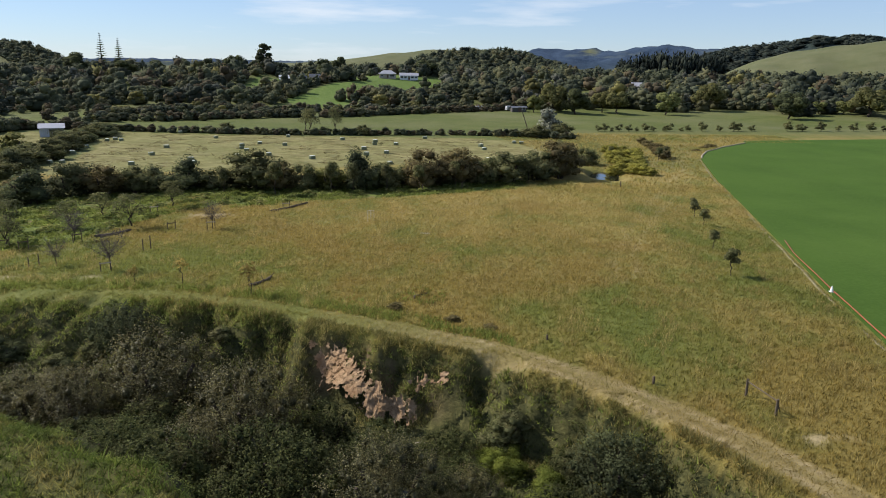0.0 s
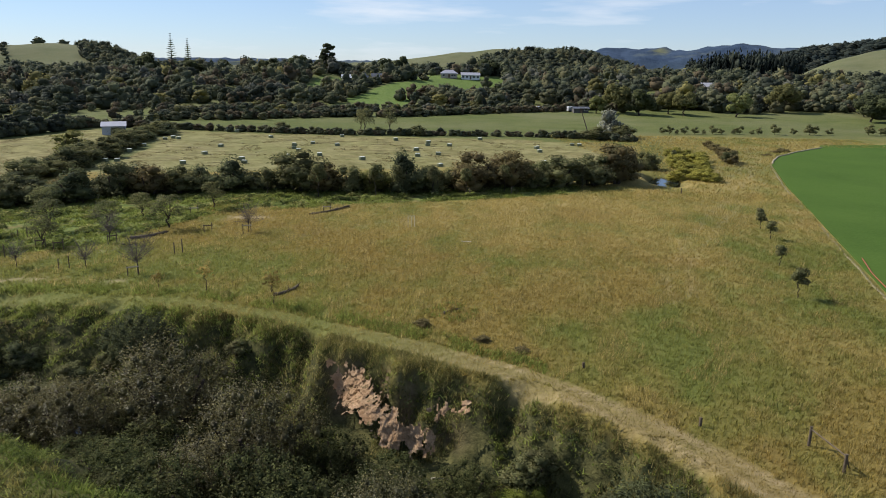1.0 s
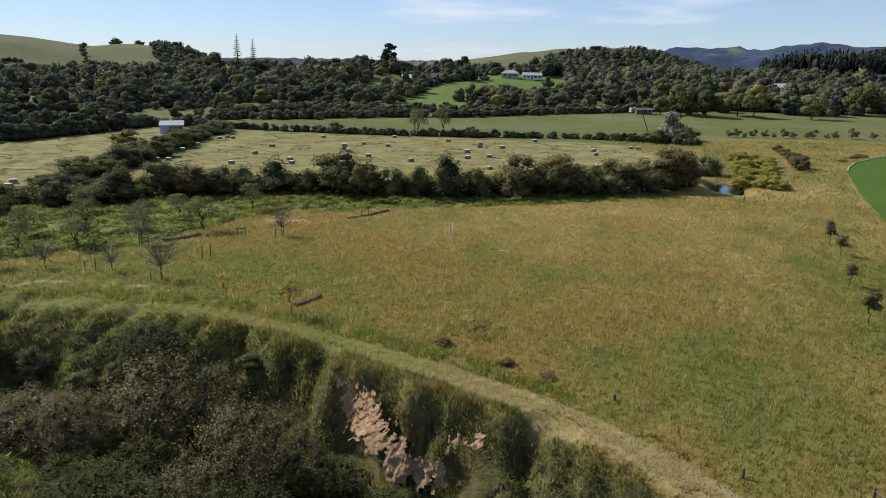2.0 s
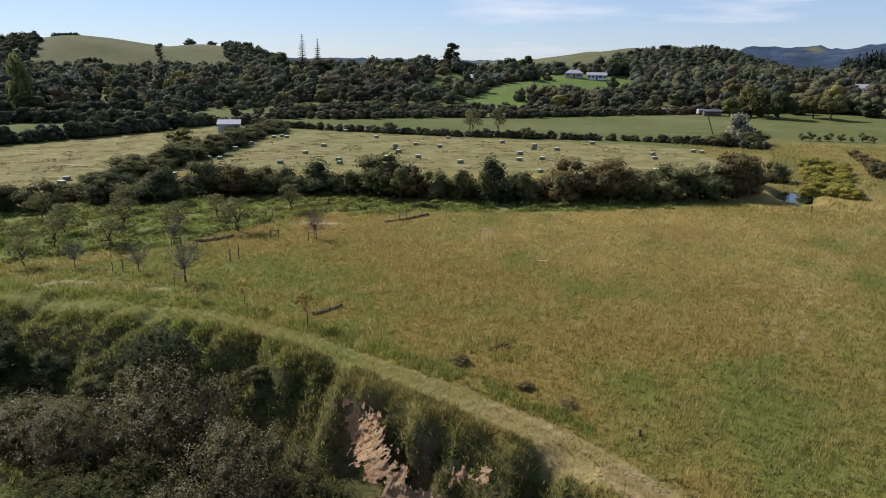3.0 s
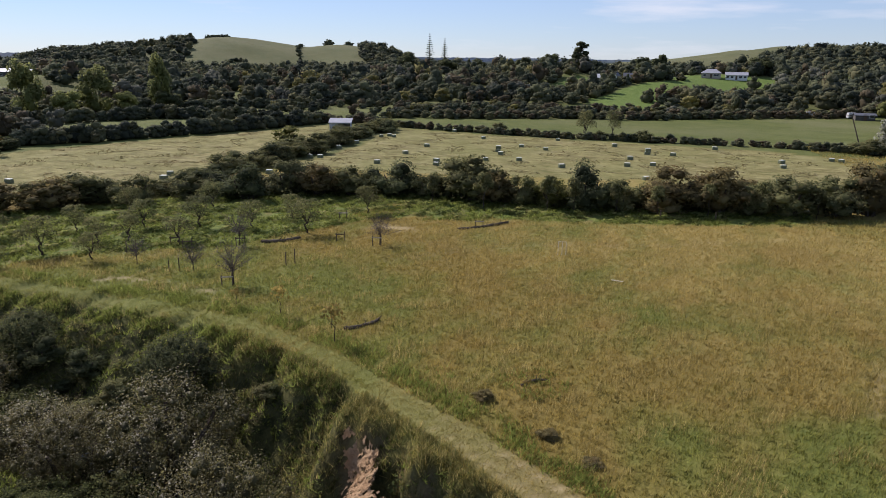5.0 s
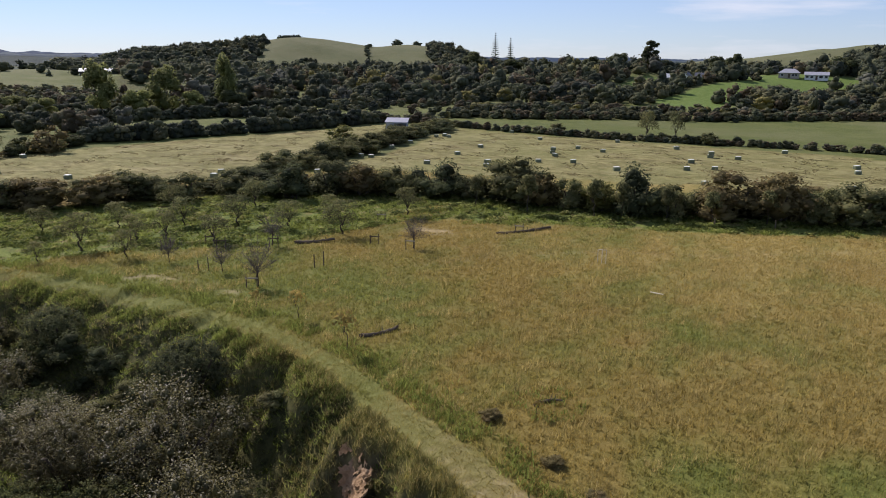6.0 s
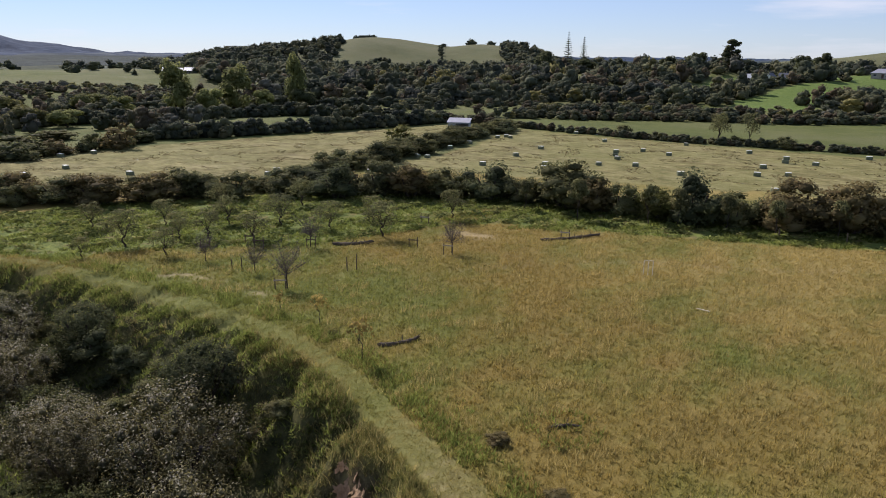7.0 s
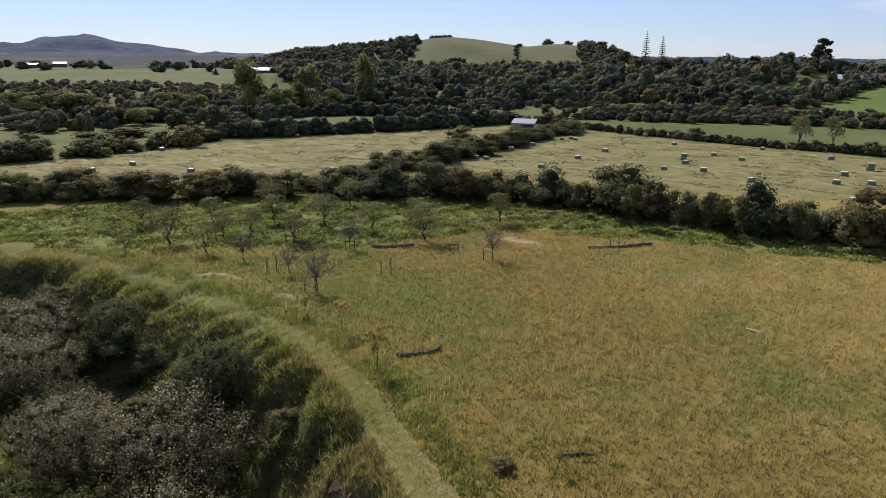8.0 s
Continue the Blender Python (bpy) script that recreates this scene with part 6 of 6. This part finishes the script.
for _x, _y, _s in [(39.2, 93.9, 2.6), (38.3, 88.5, 2.6), (34.7, 77, 2.6), (31.8, 66, 3.2), (41, 99, 2.2), (54.4, 152.4, 3.4), (57, 156, 3), (46, 160, 2.6)]:
    put(TALLSTEM, _x, _y, _s * 0.8, _s * 0.9, _x, 0.05, "small dark leafy tree planted beside the turf", "tree", "trees beside the turf")
for _x, _y, _s in [(-20.1, 109, 5.2), (-11.7, 110.6, 5.0), (-8.4, 111.6, 4.8), (14.5, 121, 4.6), (-51.3, 100.4, 4.6), (-3.2, 113.2, 4.4), (2, 114, 4.2), (8, 117, 4.4), (-28, 110, 4.0), (21, 122, 4.0)]:
    put(TALLSTEM, _x, _y, _s * 0.75, _s, _x, 0.05, "slender pale-stemmed tree in front of the hedge", "tree", "trees before the hedge")
for _x, _y, _w_, _h in [(-0.9, 56.6, 1.7, 0.6), (3.7, 54.0, 1.6, 0.5), (6.5, 52.3, 1.5, 0.4)]:
    put(FINE_BROWN[0], _x, _y, _w_, _h, _x, 0.05, "low brown dried shrub in the meadow", "shrub", "meadow shrubs")


def make_guard(x, y, turn, h=1.5, gap=1.1, rail=True, pale=False):
    root = new("tree_guard")
    for s in (-1, 1):
        bm = bmesh.new()
        box(bm, s * gap / 2 - 0.045, -0.045, -0.3, s * gap / 2 + 0.045, 0.045, h * (1 + 0.08 * s), 0.015)
        part("post", bm, TIMBER, root)
    if rail:
        bm = bmesh.new()
        box(bm, -gap / 2 - 0.1, -0.075, h * 0.72, gap / 2 + 0.1, -0.047, h * 0.72 + 0.12, 0.008)
        part("rail", bm, PALE_TIMBER if pale else TIMBER, root)
    root.matrix_world = Matrix.LocRotScale((x, y, ground_at(x, y)), Euler((0, 0, turn)), None)
    tagged(root, "pair of dark timber stakes guarding a young tree", "tree guard", "tree guards")


for _x, _y, _t, _h, _rl, _pl in [(-27.7, 75.4, 0.9, 1.7, False, False), (-28.4, 85.9, 0.5, 1.2, True, False), (-23.5, 85.2, 0.3, 1.5, True, True), (-16.6, 98, 0.3, 1.2, True, True), (-28.9, 67.6, 0.6, 1.3, True, True), (-40.6, 75.6, 0.6, 1.4, True, False),
                                 (-36.4, 69.2, 0.7, 1.4, False, False), (-44.6, 72, 0.7, 1.5, False, False), (-50, 71.5, 0.7, 1.5, True, False), (-36.5, 79, 0.7, 1.4, True, False), (-43, 76.4, 0.5, 1.3, True, False), (-33.5, 95, 0.4, 1.2, True, True), (-47.5, 80.5, 0.5, 1.4, False, False)]:
    make_guard(_x, _y, _t, _h * 0.85, 0.9, _rl, _pl)


def make_log(x0, y0, x1, y1, r, seed):
    """A long weathered log, knobbly and tapered, half sunk in the grass."""
    rs = np.random.RandomState(seed)
    bm = bmesh.new()
    n, sides = 22, 10
    rings = []
    d = Vector((x1 - x0, y1 - y0, 0)).normalized()
    q = Vector((-d.y, d.x, 0))
    wave = rs.uniform(0, 6.28)
    for i in range(n + 1):
        f = i / n
        bend = 0.16 * math.sin(f * 4.2 + wave) + 0.07 * math.sin(f * 11 + wave)
        x, y = x0 + (x1 - x0) * f + q.x * bend, y0 + (y1 - y0) * f + q.y * bend
        knob = 1 + 0.35 * max(0, math.sin(f * 17 + wave)) ** 4
        rad = 0.85 * r * (1.15 - 0.4 * f) * rs.uniform(0.88, 1.12) * knob * (0.7 if i in (0, n) else 1)
        rings.append([bm.verts.new(Vector((x, y, ground_at(x, y) + r * (0.55 + 0.35 * math.sin(f * 5 + wave)))) + d * (rs.normal() * 0.05 if i in (0, n) else 0) + (q * math.cos(a) + Vector((0, 0, 1)) * math.sin(a)) * rad * rs.uniform(0.85, 1.15)) for a in [2 * math.pi * k / sides for k in range(sides)]])
    for k in range(3):
        f = rs.uniform(0.2, 0.9)
        p = Vector((x0 + (x1 - x0) * f, y0 + (y1 - y0) * f, 0))
        p.z = ground_at(p.x, p.y) + r * 0.5
        tube(bm, p, p + q * rs.uniform(-0.5, 0.5) + d * rs.uniform(-0.2, 0.3) + Vector((0, 0, rs.uniform(0.25, 0.5))), r * 0.3, r * 0.12, 5)
    for a, b in zip(rings[:-1], rings[1:]):
        for k in range(sides):
            bm.faces.new((a[k], a[(k + 1) % sides], b[(k + 1) % sides], b[k]))
    bm.faces.new(rings[0]), bm.faces.new(rings[-1][::-1])
    bmesh.ops.recalc_face_normals(bm, faces=bm.faces)
    tagged(part("log", bm, TIMBER), "long dark weathered log lying in the grass", "log", "logs in the meadow")


make_log(-14.2, 63.0, -12.7, 65.8, 0.17, 1)
make_log(-35.5, 81.2, -32.6, 84.4, 0.24, 2)
make_log(-18.4, 95.8, -14.1, 101.9, 0.2, 3)
make_log(0.6, 59.2, 1.8, 60.8, 0.10, 4)


def make_post(x, y, h, lean=0.0):
    bm = bmesh.new()
    box(bm, -0.07, -0.07, -0.3, 0.07, 0.07, h, 0.02)
    ob = part("post", bm, TIMBER)
    ob.name = "marker_post"
    ob.matrix_world = Matrix.LocRotScale((x, y, ground_at(x, y)), Euler((lean, 0, 0.3)), None)
    tagged(ob, "short dark timber post standing in the grass", "post", "marker posts")


for _x, _y, _h in [(16, 42, 0.55), (10.5, 49.7, 0.4), (36, 118, 1.0), (2.5, 113, 1.1), (9, 115.5, 1.1)]:
    make_post(_x, _y, _h)


def make_rail():
    root = new("hitching_rail")
    a, b = Vector((21.3, 40.2, 0)), Vector((21.9, 37.6, 0))
    for p, h in ((a, 1.15), (b, 1.05)):
        bm = bmesh.new()
        tube(bm, (p.x, p.y, -0.3), (p.x, p.y, h), 0.09, 0.08, 8)
        part("post", bm, TIMBER, root)
    bm = bmesh.new()
    tube(bm, (a.x, a.y, 1.0), (b.x, b.y, 0.92), 0.045, 0.04, 6)
    part("rail", bm, TIMBER, root)
    bm = bmesh.new()
    tube(bm, (b.x, b.y, 0.9), (b.x + 0.5, b.y + 0.5, 0.0), 0.04, 0.04, 6)
    part("brace", bm, TIMBER, root)
    tagged(root, "weathered timber rail on two posts in the meadow", "rail fence")


def make_frame():
    root = new("pipe_frame")
    white = plain_material("white painted pipe", (0.55, 0.50, 0.38), (0.70, 0.65, 0.52), 3.0, 0.7, 0.05)
    for s in (-0.5, 0.0, 0.5):
        bm = bmesh.new()
        tube(bm, (s * 0.8, 0, -0.2), (s * 0.8, 0, 1.4), 0.03, 0.03, 6)
        part("upright", bm, white, root)
    bm = bmesh.new()
    tube(bm, (-0.42, 0, 1.4), (0.42, 0, 1.4), 0.03, 0.03, 6)
    part("top_bar", bm, white, root)
    root.matrix_world = pose(-4.6, 90.2, ground_at(-4.6, 90.2), 0, 0, 15)
    tagged(root, "small white pipe frame standing in the meadow", "frame")
    bm = bmesh.new()
    tube(bm, (-0.6, 0, 0.16), (0.6, 0.1, 0.22), 0.04, 0.035, 6)
    ob = part("fallen_rail", bm, white)
    ob.matrix_world = pose(2.2, 83.5, ground_at(2.2, 83.5), 0, 0, -20)
    tagged(ob, "pale fallen rail lying in the grass", "rail")


def make_edge_marker():
    root = new("marker_cone")
    white = plain_material("white plastic sheet", (0.7, 0.7, 0.68), (0.85, 0.85, 0.83), 3.0, 0.5)
    bm = bmesh.new()
    bmesh.ops.create_cone(bm, cap_ends=True, segments=12, radius1=0.16, radius2=0.04, depth=0.5)
    bmesh.ops.translate(bm, vec=(0, 0, 0.29), verts=bm.verts)
    part("cone", bm, white, root)
    bm = bmesh.new()
    box(bm, -0.2, -0.2, 0, 0.2, 0.2, 0.04, 0.015)
    part("base", bm, white, root)
    root.matrix_world = pose(38.9, 60.7, 0.16)
    tagged(root, "white marker cone at the turf edge", "cone")


make_rail()
make_frame()
make_edge_marker()


def strip(name, pts, r, material, label, category, z=0.1, sides=8, flat=1.0):
    """A tube laid along a line on the plan."""
    bm = bmesh.new()
    fine = []
    for (x0, y0), (x1, y1) in zip(pts[:-1], pts[1:]):
        n = max(2, int(math.hypot(x1 - x0, y1 - y0) / 2))
        fine += [(x0 + (x1 - x0) * k / n, y0 + (y1 - y0) * k / n) for k in range(n)]
    fine.append(pts[-1])
    rings = []
    for i, (x, y) in enumerate(fine):
        ax, ay = fine[max(i - 1, 0)]
        bx, by = fine[min(i + 1, len(fine) - 1)]
        d = Vector((bx - ax, by - ay, 0)).normalized()
        q = Vector((-d.y, d.x, 0))
        wob = 0.12 * math.sin(i * 1.3) * r * 3
        rings.append([bm.verts.new(Vector((x, y, z)) + q * (math.cos(a) * r + wob) + Vector((0, 0, math.sin(a) * r * flat))) for a in [2 * math.pi * k / sides for k in range(sides)]])
    for a, b in zip(rings[:-1], rings[1:]):
        for k in range(sides):
            bm.faces.new((a[k], a[(k + 1) % sides], b[(k + 1) % sides], b[k]))
    bm.faces.new(rings[0]), bm.faces.new(rings[-1][::-1])
    bmesh.ops.recalc_face_normals(bm, faces=bm.faces)
    return tagged(part(name, bm, material, smooth=True), label, category)


ORANGE = plain_material("orange plastic pipe", (0.22, 0.055, 0.025), (0.32, 0.09, 0.04), 1.0, 0.5)
EARTH = plain_material("pale dry earth", (0.14, 0.125, 0.06), (0.25, 0.21, 0.12), 1.0, 0.95, 0.1, 0.05)
KERB = plain_material("pale concrete edging", (0.24, 0.20, 0.13), (0.38, 0.33, 0.23), 0.8, 0.95, 0.05)
strip("irrigation_pipe", [(44.6, 80), (42.7, 74.6), (39.1, 60.7), (36.2, 48.5), (34.1, 36)], 0.055, ORANGE, "orange irrigation pipe along the turf edge", "pipe", 0.24)
strip("turf_edging", [(65.4, 155.9), (68, 162), (71.9, 168.9), (80.4, 178.9), (90.6, 188.9)], 0.2, KERB, "pale raised edging round the turf corner", "edging", 0.2, flat=0.9)
strip("earth_lip", [(64.6, 155), (55.6, 126), (47.7, 96), (42.0, 74.6), (38.2, 60.7), (35.3, 48.5), (33.2, 36)], 0.16, EARTH, "low lip of pale dry earth beside the turf", "earth lip", 0.0, flat=0.35)
_bm = bmesh.new()
tube(_bm, (35.2, 205, -0.3), (32.6, 206, 7.2), 0.16, 0.12, 8)
tagged(part("utility_pole", _bm, TIMBER), "old timber pole leaning at the field edge", "pole")

# prototypes are not part of the place
for _p in DARK + OLIVE + BROWN + LIGHT + FINE_DARK + FINE_OLIVE + FINE_BROWN + FINE_LIGHT + PALE + REED + SILVER + THICKET + DENSE_DARK + DENSE_LIGHT + [PARK, PARK_DARK, PARK_LIGHT, POPLAR, SAPLING, WISPY, GOLD, TALLSTEM, BARE]:
    drop_proto(_p)
